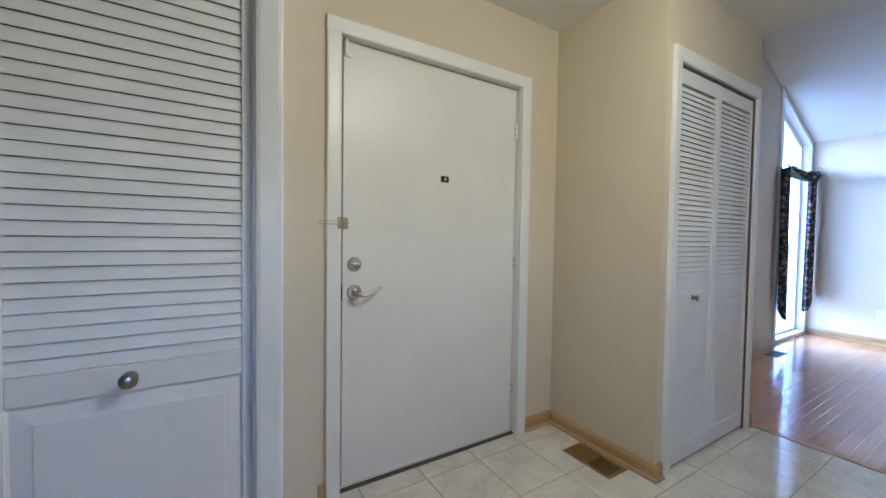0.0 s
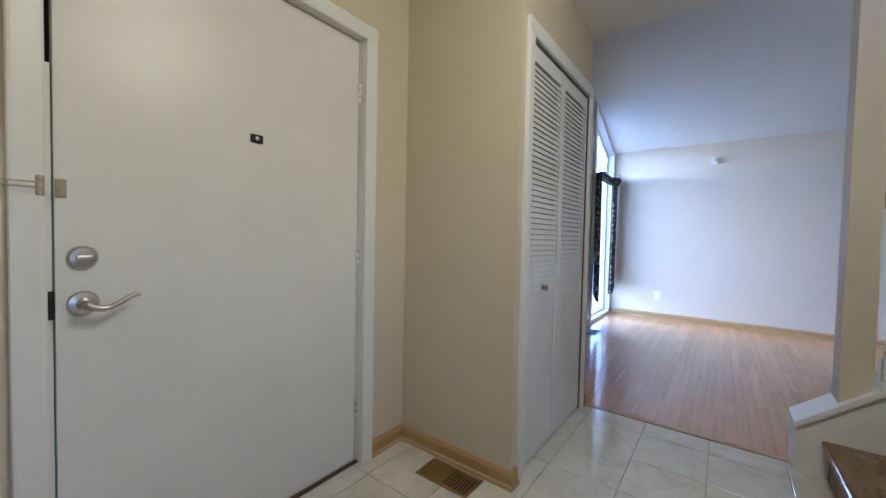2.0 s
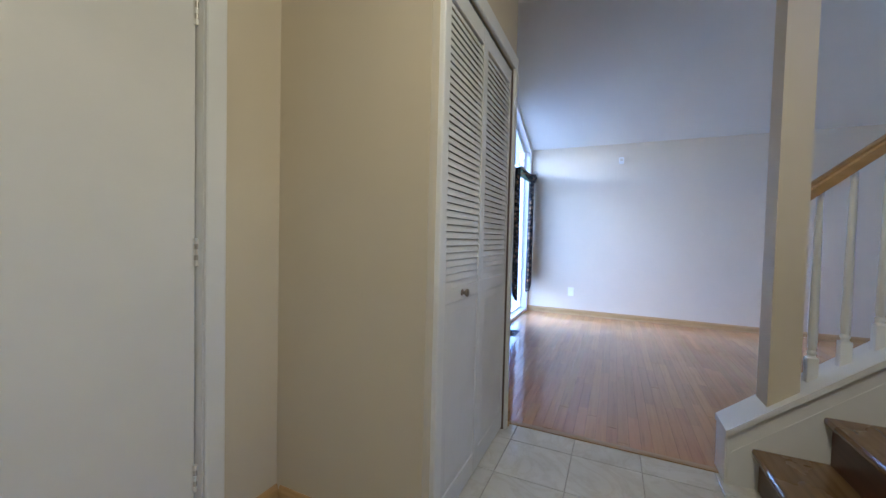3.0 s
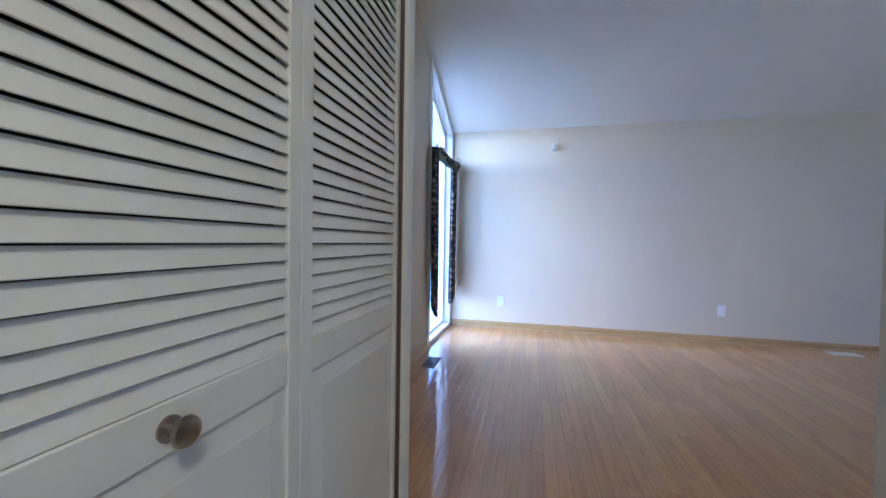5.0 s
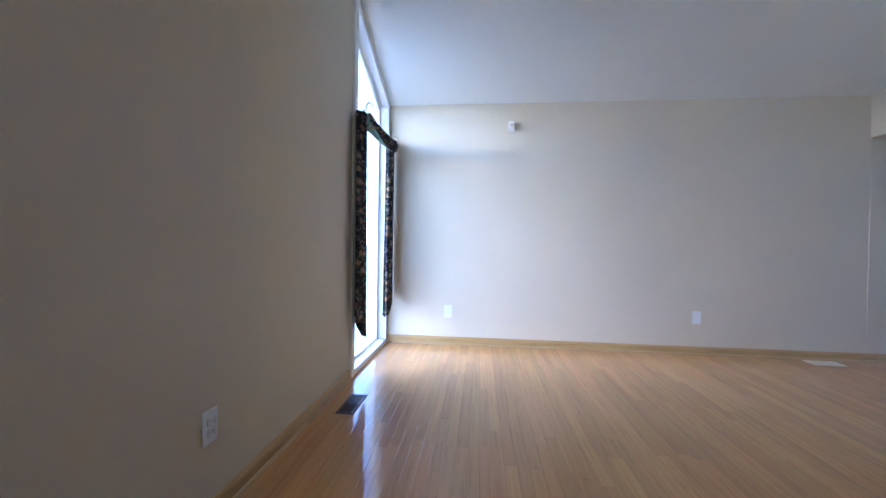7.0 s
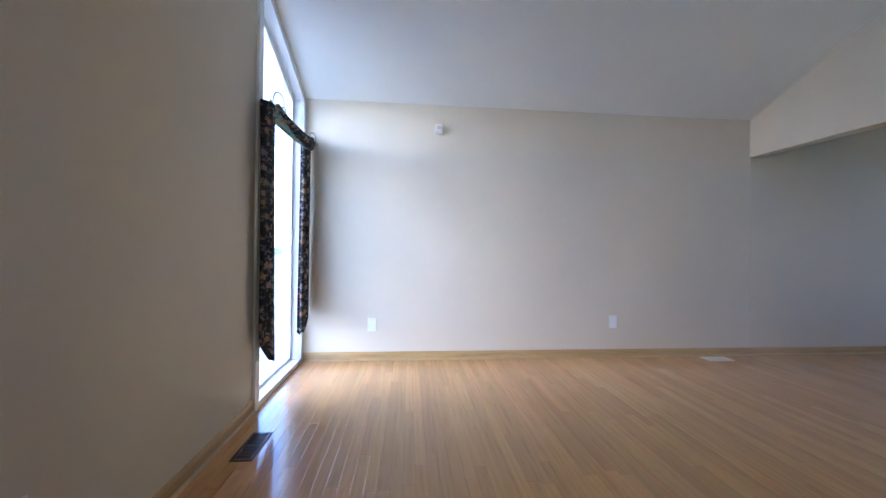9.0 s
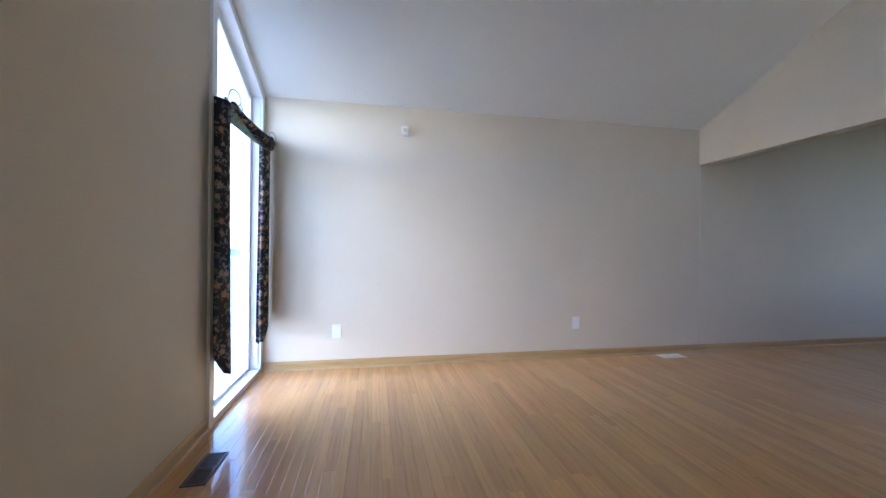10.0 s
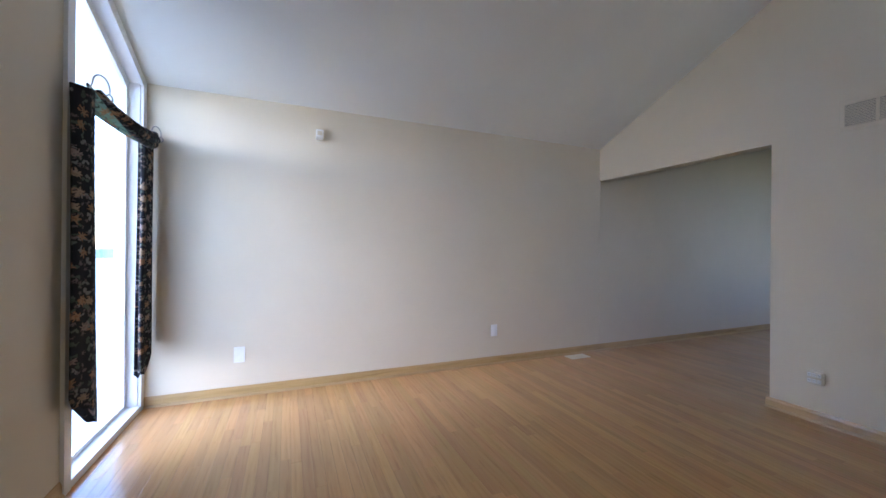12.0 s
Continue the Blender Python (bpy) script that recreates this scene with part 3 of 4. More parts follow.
    clip = sub("top_bracket", box_bm((3.058, f - 0.020, 1.965), (3.074, f, 2.035), 0.003), WHITE_TRIM, d, "painted bracket at the top corner")
    sub("bracket_foot", box_bm((3.070, f - 0.006, 1.962), (3.095, f, 1.978), 0.002), WHITE_TRIM, clip)


def casing_leg(x0, x1, z0, z1, y, outer_first):
    """A flat casing leg with a stepped back band, its face towards -y."""
    pts = [(x0, y), (x0, y - 0.016), (x0 + 0.003, y - 0.019), (x0 + 0.010, y - 0.0195), (x1 - 0.012, y - 0.0165), (x1 - 0.004, y - 0.0145), (x1, y - 0.011), (x1, y)]
    if not outer_first:
        pts = [(x0 + x1 - a, b) for a, b in pts][::-1]
    return prism(pts, "z", z0, z1)


def casing_head(x0, x1, z0, z1, y):
    pts = [(y, z0), (y - 0.011, z0), (y - 0.0145, z0 + 0.004), (y - 0.0165, z0 + 0.012), (y - 0.0195, z1 - 0.010), (y - 0.019, z1 - 0.003), (y - 0.016, z1), (y, z1)]
    return prism(pts, "x", x0, x1)


front_door()

# ---- closets with louvred bifold doors ----
SLAT_PITCH, SLAT_Z1 = 0.0266, 1.943


def louvred_leaf(name, x0, x1, label, knob, pitch=SLAT_PITCH, z0=0.8975, sl=0.030, sr=0.030, gap=0.0020, lean=0.0064):
    """One bifold leaf: louvres above, a raised panel below; sl and sr are the widths of its stiles, knob the knob's x."""
    y = CLOSET_Y + 0.005
    leaf = empty(name, (x0, y, 0), label, "closet door", "louvred bifold doors")
    th = 0.028
    for a, b2 in ((x0, x0 + sl), (x1 - sr, x1)):
        sub("stile", box_bm((a, y, 0.015), (b2, y + th, 2.018), 0.002, 2), LOUVRE_WHITE, leaf)
    sub("top_rail", box_bm((x0 + sl, y + 0.001, SLAT_Z1), (x1 - sr, y + th, 2.018), 0.002), LOUVRE_WHITE, leaf)
    sub("lock_rail", box_bm((x0 + sl, y + 0.001, 0.840), (x1 - sr, y + th, z0 - 0.001), 0.002), LOUVRE_WHITE, leaf)
    sub("bottom_rail", box_bm((x0 + sl, y + 0.001, 0.015), (x1 - sr, y + th, 0.11), 0.002), LOUVRE_WHITE, leaf)
    # raised panel
    a, b2, c, d = x0 + sl, x1 - sr, 0.11, 0.840
    bm = bmesh.new()
    rings = []
    for ins, dy in ((0.0, 0.005), (0.005, 0.006), (0.034, 0.003), (0.038, 0.002)):
        rings.append([bm.verts.new(p) for p in ((a + ins, y + dy, c + ins), (b2 - ins, y + dy, c + ins), (b2 - ins, y + dy, d - ins), (a + ins, y + dy, d - ins))])
    for one, two in zip(rings, rings[1:]):
        for i in range(4):
            bm.faces.new((one[i], one[(i + 1) % 4], two[(i + 1) % 4], two[i]))
    bm.faces.new(rings[-1])
    back = [bm.verts.new(p) for p in ((a, y + 0.024, c), (b2, y + 0.024, c), (b2, y + 0.024, d), (a, y + 0.024, d))]
    bm.faces.new(back[::-1])
    for i in range(4):
        bm.faces.new((rings[0][i], back[i], back[(i + 1) % 4], rings[0][(i + 1) % 4]))
    bmesh.ops.recalc_face_normals(bm, faces=bm.faces)
    sub("raised_panel", bm, LOUVRE_WHITE, leaf)
    # slats lean out at the foot, all on one mesh
    h = pitch - gap
    s = prism([(0.0026, 0.0), (0.0006, 0.0), (0.0, 0.0008), (lean, h - 0.0006), (lean + 0.0006, h), (lean + 0.0028, h)], "x", sl, x1 - sr - x0)
    me = mesh_of("slat", s, LOUVRE_WHITE)
    n = int(round((SLAT_Z1 - z0) / pitch))
    for i in range(n):
        o = new("slat", me)
        o.parent = leaf
        o.location = (0, 0.0025, z0 + i * pitch)
        o.rotation_euler = (radians(random.uniform(-0.3, 0.3)), 0, 0)
    if knob:
        kx, kz = knob, 0.868
        kb = sub("knob", lathe([(0.0135, 0), (0.0135, -0.003), (0.0075, -0.006), (0.0070, -0.012), (0.0135, -0.017), (0.0162, -0.022), (0.0150, -0.026), (0.0100, -0.0285), (0.003, -0.0295)], 24, "y", (kx, y + 0.001, kz)), DARK_NICKEL, leaf, "round dark nickel knob", True)
    return leaf


louvred_leaf("bifold_leaf", 4.505, 4.9265, "white louvred bifold leaf with a nickel knob, by the living room", 4.7055)
louvred_leaf("bifold_leaf", 4.9275, 5.361, "white louvred bifold leaf without knob, by the living room", 0, sr=0.021)
louvred_leaf("bifold_leaf", 2.214, 2.6395, "white louvred bifold leaf with a nickel knob, by the entry door", 2.418, 0.0288, 0.898, 0.026, 0.019, 0.0012, 0.0042)
louvred_leaf("bifold_leaf", 1.790, 2.213, "white louvred bifold leaf without knob, by the entry door", 0, 0.0288, 0.898, 0.026, 0.026, 0.0012, 0.0042)


def closet_frame(name, x0, x1, label, w1=0.066, right_jamb=WHITE_TRIM):
    f = empty(name, (x0, CLOSET_Y, 0), label, "door frame", "", "structure")
    w = 0.066
    sub("casing", casing_leg(x0 - w, x0 - 0.003, 0, 2.033, CLOSET_Y, True), WHITE_TRIM, f)
    sub("casing", casing_leg(x1 + 0.003, x1 + w1, 0, 2.033, CLOSET_Y, False), WHITE_TRIM, f)
    sub("casing", casing_head(x0 - w, x1 + w1, 2.033, 2.098, CLOSET_Y), WHITE_TRIM, f)
    for a, b2, mat in ((x0 - 0.003, x0 + 0.002, WHITE_TRIM), (x1 - 0.002, x1 + 0.003, right_jamb)):
        sub("jamb", box_bm((a, CLOSET_Y - 0.002, 0), (b2, CLOSET_Y + 0.105, 2.030)), mat, f, "brown right jamb" if mat is JAMB_BROWN else "")
    sub("track", box_bm((x0 + 0.002, CLOSET_Y + 0.008, 2.022), (x1 - 0.002, CLOSET_Y + 0.034, 2.034)), GREY_SLOT, f, "dark metal bifold track")
    # black sheet whose colour stands in for the closet's shade
    sub("backing", box_bm((x0 - 0.01, CLOSET_Y + 0.12, 0), (x1 + 0.01, CLOSET_Y + 0.125, 2.1)), DARK, f, "black sheet for the unlit closet")


closet_frame("door_2", 4.500, 5.372, "white cased closet opening with louvred bifolds", 0.042, JAMB_BROWN)
closet_frame("door_3", 1.775, 2.642, "white cased hall closet opening with louvred bifolds", 0.063)

# ---- baseboards ----


def baseboard(a, b2, inward, name="baseboard"):
    """Oak base with a shoe, from a to b2 along a wall; inward is the way into the room."""
    a, b2, n = Vector((*a, 0)), Vector((*b2, 0)), Vector((*inward, 0))
    
    def run(prof):
        bm = bmesh.new()
        one = [bm.verts.new(a + n * d + Vector((0, 0, z))) for d, z in prof]
        two = [bm.verts.new(b2 + n * d + Vector((0, 0, z))) for d, z in prof]
        for i in range(len(prof)):
            j = (i + 1) % len(prof)
            bm.faces.new((one[i], one[j], two[j], two[i]))
        bm.faces.new(one)
        bm.faces.new(two[::-1])
        bmesh.ops.recalc_face_normals(bm, faces=bm.faces)
        return bm
    along_x = abs(b2.x - a.x) > abs(b2.y - a.y)
    board = setting(name, run([(0, 0.0), (0.0115, 0.0), (0.0115, 0.058), (0.0095, 0.066), (0.0085, 0.067), (0.006, 0.076), (0.003, 0.080), (0, 0.080)]), OAK_X if along_x else OAK_Y, "varnished oak baseboard with a shoe moulding", "baseboard")
    part("shoe", run([(0.0127, 0.0), (0.024, 0.0), (0.0235, 0.009), (0.020, 0.015), (0.0127, 0.0185)]), SHOE_X if along_x else SHOE_Y, board, "paler oak shoe moulding")
    return board


baseboard((4.149, FRONT_Y), (BUMP_X, FRONT_Y), (0, -1))
baseboard((BUMP_X, FRONT_Y - 0.022), (BUMP_X, CLOSET_Y - 0.022), (-1, 0))
baseboard((BUMP_X, CLOSET_Y), (4.434, CLOSET_Y), (0, -1))
baseboard((5.415, CLOSET_Y), (CORNER_X, CLOSET_Y), (0, -1))
baseboard((CORNER_X, CLOSET_Y - 0.022), (CORNER_X, FRONT_Y), (1, 0))
baseboard((CORNER_X + 0.022, FRONT_Y), (7.959, FRONT_Y), (0, -1))
baseboard((FAR_X, FRONT_Y), (FAR_X, -5.6), (-1, 0))
baseboard((OPEN_X + 0.022, GABLE_Y), (5.6, GABLE_Y), (0, 1))
baseboard((OPEN_X, GABLE_Y), (OPEN_X, GABLE_Y - T), (1, 0))
baseboard((LEFT_X, FRONT_Y), (2.971, FRONT_Y), (0, -1))
baseboard((LEFT_X, CLOSET_Y - 0.022), (LEFT_X, FRONT_Y - 0.022), (1, 0))
baseboard((2.706, CLOSET_Y), (LEFT_X, CLOSET_Y), (0, -1))
baseboard((6.12, -1.7), (6.12, -5.6), (1, 0))

# ---- tall corner window ----


def tall_window():
    w = empty("window_1", (WIN_X0, FRONT_Y, 0), "tall white trapezoid window under the sloping ceiling", "window", "", "structure")
    x0, x1, y = WIN_X0, WIN_X1, FRONT_Y
    sub("casing", prism([(x0 - 0.062, 0.0), (x0 + 0.004, 0.0), (x0 + 0.004, vault(x0 + 0.004) - 0.005), (x0 - 0.062, vault(x0 - 0.062) - 0.005)], "y", y - 0.018, y + 0.004), WHITE_TRIM, w)
    sub("casing", prism([(x1 - 0.004, 0.0), (FAR_X - 0.002, 0.0), (FAR_X - 0.002, vault(FAR_X) - 0.005), (x1 - 0.004, vault(x1) - 0.005)], "y", y - 0.016, y + 0.004), WHITE_TRIM, w)
    hd = 0.075
    sub("head_casing", prism([(x0 + 0.004, vault(x0) - hd), (x1 - 0.004, vault(x1) - hd), (x1 - 0.004, vault(x1) - 0.004), (x0 + 0.004, vault(x0) - 0.004)], "y", y - 0.016, y + 0.004), WHITE_TRIM, w)
    sub("sill", box_bm((x0 + 0.004, y - 0.014, 0.0), (x1 - 0.004, y + 0.13, 0.042), 0.004, 2), WHITE_TRIM, w, "white painted bottom sill")
    for a, b2 in ((x0 + 0.0, x0 + 0.012), (x1 - 0.012, x1)):
        sub("jamb", prism([(a, 0.042), (b2, 0.042), (b2, vault(b2) - 0.02), (a, vault(a) - 0.02)], "y", y + 0.004, y + 0.15), WHITE_TRIM, w)
    # sash
    sy0, sy1 = y + 0.070, y + 0.105
    for a, b2 in ((x0 + 0.012, x0 + 0.052), (x1 - 0.052, x1 - 0.012)):
        sub("sash_stile", prism([(a, 0.042), (b2, 0.042), (b2, vault(b2) - 0.07), (a, vault(a) - 0.07)], "y", sy0, sy1), WHITE_TRIM, w)
    sub("sash_rail", box_bm((x0 + 0.052, sy0, 0.042), (x1 - 0.052, sy1, 0.066), 0.003), WHITE_TRIM, w)
    a, b2 = x0 + 0.052, x1 - 0.052
    sub("sash_rail", prism([(a, vault(a) - 0.13), (b2, vault(b2) - 0.13), (b2, vault(b2) - 0.07), (a, vault(a) - 0.07)], "y", sy0, sy1), WHITE_TRIM, w)
    pane = sub("pane", prism([(a - 0.008, 0.060), (b2 + 0.008, 0.060), (b2 + 0.008, vault(b2) - 0.12), (a - 0.008, vault(a) - 0.12)], "y", sy0 + 0.014, sy0 + 0.020), GLASS, w, "clear glass pane")
    pane.visible_shadow = False
    sub("outer_fill", prism([(x0 - 0.0, vault(x0) - 0.07), (x1, vault(x1) - 0.07), (x1, vault(x1) + 0.1), (x0, vault(x0) + 0.1)], "y", y + 0.004, y + 0.15), WHITE_TRIM, w)


tall_window()

# unseen overhang over the window, its depth set to block the high sky
setting("sky_cut_eave", prism([(3.0, vault(3.0) + 0.14), (9.6, vault(9.6) + 0.14), (9.6, vault(9.6) + 0.30), (3.0, vault(3.0) + 0.30)], "y", FRONT_Y + 0.15, FRONT_Y + 1.75), WHITE_TRIM, "unseen white overhang added to cut the high sky light", "roof")

# ---- curtains ----


def gathered_panel(name, cx, cy, rx, ry, z_top, hem, folds, seed, lean=0.0, crown=0.0):
    """A gathered hanging: a closed pleated outline that falls from z_top to a slanted hem; hem gives the bottom by x."""
    rng = random.Random(seed)
    ph = [rng.uniform(0, 6.28) for _ in range(4)]
    bm = bmesh.new()
    rows, cols = 34, 72
    grid = []
    for r in range(rows + 1):
        v = r / rows
        ring = []
        for c in range(cols):
            a = 2 * math.pi * c / cols
            wave = 1 + (0.06 + 0.08 * v) * math.sin(folds * a + ph[0] + 0.8 * math.sin(3 * v + ph[1])) + 0.025 * math.sin(2 * folds * a + ph[2])
            squeeze = 1.0 - 0.06 * math.exp(-((v - 0.33) / 0.25) ** 2) + 0.05 * math.sin(4 * v + ph[3])
            x = cx + rx * wave * squeeze * math.cos(a) + lean * v
            y = cy + ry * wave * math.sin(a)
            zb = hem(x)
            zt = z_top - crown * (cx + rx - x)
            ring.append(bm.verts.new((x, y, zt + (zb - zt) * v + 0.012 * math.sin(folds * a + ph[0]) * (1 if r == rows else 0))))
        grid.append(ring)
    for one, two in zip(grid, grid[1:]):
        for c in range(cols):
            bm.faces.new((one[c], one[(c + 1) % cols], two[(c + 1) % cols], two[c]))
    for ring in (grid[0], grid[-1]):
        m = bm.verts.new(sum((v.co for v in ring), Vector()) / cols + Vector((0, 0, -0.02 if ring is grid[0] else 0.05)))
        for c in range(cols):
            bm.faces.new((ring[c], ring[(c + 1) % cols], m))
    bmesh.ops.recalc_face_normals(bm, faces=bm.faces)
    return bm


def scarf(u_steps=40, v_steps=20):
    """The swag between the hooks: folds that sag more towards the lower edge."""
    a, b2 = Vector((8.070, FRONT_Y - 0.070, 2.050)), Vector((8.975, FRONT_Y - 0.080, 2.055))
    bm = bmesh.new()

    def point(u, v, off):
        p = a.lerp(b2, u)
        arch = 1 - (2 * u - 1) ** 2
        drop = 0.052 * arch + v * (0.14 - 0.05 * u)
        fold = 0.010 * math.sin(v * 19 + 1.2 * u)
        return (p.x, p.y + 0.02 - 0.05 * arch * (0.3 + 0.7 * v) + fold * (0.5 + 0.5 * arch) + off, p.z - drop)
    sheets = [[[bm.verts.new(point(i / u_steps, j / v_steps, off)) for j in range(v_steps + 1)] for i in range(u_steps + 1)] for off in (0.0, 0.004)]
    for k, sh in enumerate(sheets):
        for i in range(u_steps):
            for j in range(v_steps):
                q = (sh[i][j], sh[i + 1][j], sh[i + 1][j + 1], sh[i][j + 1])
                bm.faces.new(q if k else q[::-1])
    f, g = sheets
    for j in (0, v_steps):
        for i in range(u_steps):
            bm.faces.new((f[i][j], f[i + 1][j], g[i + 1][j], g[i][j]))
    for i in (0, u_steps):
        for j in range(v_steps):
            bm.faces.new((f[i][j], f[i][j + 1], g[i][j + 1], g[i][j]))
    bmesh.ops.recalc_face_normals(bm, faces=bm.faces)
    return bm


def curtain():
    c = empty("curtain", (8.5, FRONT_Y - 0.06, 2.05), "black floral cotton scarf curtain swagged over the tall window", "curtain")
    sub("hanging", gathered_panel("left", 7.996, FRONT_Y - 0.060, 0.112, 0.030, 2.012, lambda x: 0.455 - 0.85 * (x - 7.935), 4, 3, 0.04, 0.15), FLORAL, c, "long black floral tail", True)
    sub("hanging", gathered_panel("right", 8.902, FRONT_Y - 0.056, 0.112, 0.032, 2.045, lambda x: 0.315 + 1.0 * max(0.0, x - 8.82) + 0.5 * max(0.0, 8.78 - x), 5, 8, -0.02), FLORAL, c, "long black floral tail in the corner", True)
    sub("swag", scarf(), FLORAL_BACK, c, "draped swag showing the pale green reverse", True)
    for k in range(3):                               # gathered folds that run across the swag
        pts = []
        for i in range(25):
            u = i / 24
            arch = 1 - (2 * u - 1) ** 2
            pts.append((8.085 + 0.885 * u, FRONT_Y - 0.082 - 0.035 * arch - 0.012 * (k == 1), 2.006 + 0.020 * u - (0.055 + 0.014 * k) * arch - u * (0.002 + 0.034 * k) + 0.012))
        sub("fold", tube(pts, 0.026, 12, [0.35 + 0.75 * i / 24 for i in range(25)]), FLORAL, c, "dark gathered fold", True)


def scroll_hook(x, z, flip, label, k=1.0):
    """A wire scroll that holds the scarf, screwed to the casing."""
    h = empty("scarf_hook", (x, FRONT_Y - 0.018, z), label, "curtain hook", "wire scarf hooks")
    pts = []
    for i in range(28):                              # wide arch
        a = math.pi * (1.0 - i / 27 * 1.12)
        pts.append((x + k * (0.012 + 0.062 * math.cos(a)), FRONT_Y - 0.09 - 0.018 * math.cos(a), z + k * (0.045 + 0.075 * math.sin(a))))
    for i in range(1, 22):                           # small closed loop at its end
        a = 2 * math.pi * i / 21
        pts.append((x + k * (0.070 + 0.014 * math.sin(a)), FRONT_Y - 0.107 - 0.012 * math.sin(a), z + k * (0.016 - 0.026 * (1 - math.cos(a)))))
    sub("scroll", tube(pts, 0.0042, 8), IRON, h, "", True)
    sub("stem", tube([(x, FRONT_Y - 0.018, z), (x, FRONT_Y - 0.06, z - 0.004), (x - flip * 0.03, FRONT_Y - 0.055, z), pts[0]], 0.0035, 8), IRON, h, "", True)
    sub("screw_plate", box_bm((x - 0.01, FRONT_Y - 0.022, z - 0.025), (x + 0.01, FRONT_Y - 0.018, z + 0.025), 0.001), IRON, h)


curtain()
scroll_hook(8.10, 2.015, 1, "dark wire scroll hook over the window", 0.78)
scroll_hook(8.99, 2.03, 1, "pale wire scroll hook in the corner", 0.65)

# ---- stairs ----
RISE, GOING, NOSE_Y = 0.195, 0.232, 1.129


def cap_z(y):
    return 0.248 + 0.815 * (1.229 - y)


def staircase():
    s = empty("staircase", (4.87, NOSE_Y, 0), "oak staircase with dark risers and white skirt", "stairs")
    xa, xb = STAIR_X0 + 0.002, 5.376
    for i in range(11):
        y, z = NOSE_Y - i * GOING, (i + 1) * RISE - 0.012
        back = y - GOING - 0.03
        nose = [(y - 0.006, z - 0.030), (y - 0.0015, z - 0.024), (y, z - 0.015), (y - 0.0015, z - 0.006), (y - 0.006, z), (back, z), (back, z - 0.030)]
        if y - GOING > GABLE_Y + 0.05:
            sub("tread", prism(nose, "x", xa, xb), TREAD_OAK, s, "varnished oak tread with a rounded nosing")
            sub("riser", box_bm((xa, y - 0.045, i * RISE - 0.012), (xb, y - 0.028, z - 0.030)), RISER_DARK, s, "dark stained riser")
            sub("cove", box_bm((xa, y - 0.028, z - 0.044), (xb, y - 0.016, z - 0.030), 0.004), TREAD_OAK, s)
    # stringer wall with a sloping cap
    y0, y1 = 1.215, -1.5
    wall = sub("stringer_wall", prism([(y0, 0), (y0, cap_z(y0) - 0.026), (y1, cap_z(y1) - 0.026), (y1, 0)], "x", 5.378, 5.530), WHITE_TRIM, s, "white painted knee wall")
    sub("cap", prism([(1.229, cap_z(1.229) - 0.030), (1.229, cap_z(1.229)), (y1, cap_z(y1)), (y1, cap_z(y1) - 0.030)], "x", 5.356, 5.552), WHITE_TRIM, s, "white sloping cap board")
    sub("cove_mould", prism([(1.222, cap_z(1.222) - 0.050), (1.222, cap_z(1.222) - 0.031), (y1, cap_z(y1) - 0.031), (y1, cap_z(y1) - 0.050)], "x", 5.370, 5.378), WHITE_TRIM, s)
    sub("skirt_bead", prism([(1.20, 0.140), (1.20, 0.150), (y1, 0.150 + 0.845 * (1.20 - y1)), (y1, 0.140 + 0.845 * (1.20 - y1))], "x", 5.376, 5.378), WHITE_TRIM, s)
    sub("end_board", box_bm((5.372, 1.215, 0.0), (5.536, 1.227, 0.215), 0.002), WHITE_TRIM, s)
    # handrail
    def rail_z(y):
        return 1.363 + 0.84 * (0.952 - y)
    prof = [(-0.030, -0.052), (-0.034, -0.030), (-0.026, -0.020), (-0.033, -0.008), (-0.020, 0.0), (0.0, 0.003), (0.020, 0.0), (0.033, -0.008), (0.026, -0.020), (0.034, -0.030), (0.030, -0.052), (0.026, -0.075), (-0.026, -0.075)]
    bm = bmesh.new()
    ends = []
    for yy in (0.968, -1.5):
        ends.append([bm.verts.new((5.456 + a, yy, rail_z(yy) + b2)) for a, b2 in prof])
    for i in range(len(prof)):
        j = (i + 1) % len(prof)
        bm.faces.new((ends[0][i], ends[0][j], ends[1][j], ends[1][i]))
    bm.faces.new(ends[0])
    bm.faces.new(ends[1][::-1])
    bmesh.ops.recalc_face_normals(bm, faces=bm.faces)
    sub("handrail", bm, OAK_Y, s, "varnished oak handrail", False)
    rb = lathe([(0.030, 0.0), (0.034, 0.006), (0.034, 0.016)], 24, "y", (5.456, 0.940, rail_z(0.95) - 0.035))
    sub("rosette", rb, OAK_Y, s, "round oak rail rosette", True)
    # balusters: square foot, turned neck, slim shaft
    y = 0.912
    while y > -1.4:
        foot, top = cap_z(y) - 0.02, rail_z(y) - 0.07
        h = top - foot
        b2 = sub("baluster", box_bm((5.450, y - 0.0195, foot), (5.489, y + 0.0195, foot + 0.115), 0.003), WHITE_TRIM, s, "white turned baluster")
        sub("shaft", lathe([(0.0185, foot + 0.112), (0.0125, foot + 0.124), (0.017, foot + 0.132), (0.017, foot + 0.139), (0.0115, foot + 0.147), (0.0155, foot + 0.160), (0.0165, foot + 0.20), (0.0145, foot + 0.5 * h), (0.0115, top)], 16, "z", (5.4695, y, 0)), WHITE_TRIM, b2, "", True)
        y -= 0.104


staircase()
setting("column", prism([(1.078, cap_z(1.078) - 0.004), (1.078, vault(5.535)), (0.970, vault(5.535)), (0.970, cap_z(0.970) - 0.004)], "x", 5.398, 5.535), BEIGE, "beige painted square column on the stair cap", "column")

# ---- wall plates and fixtures ----


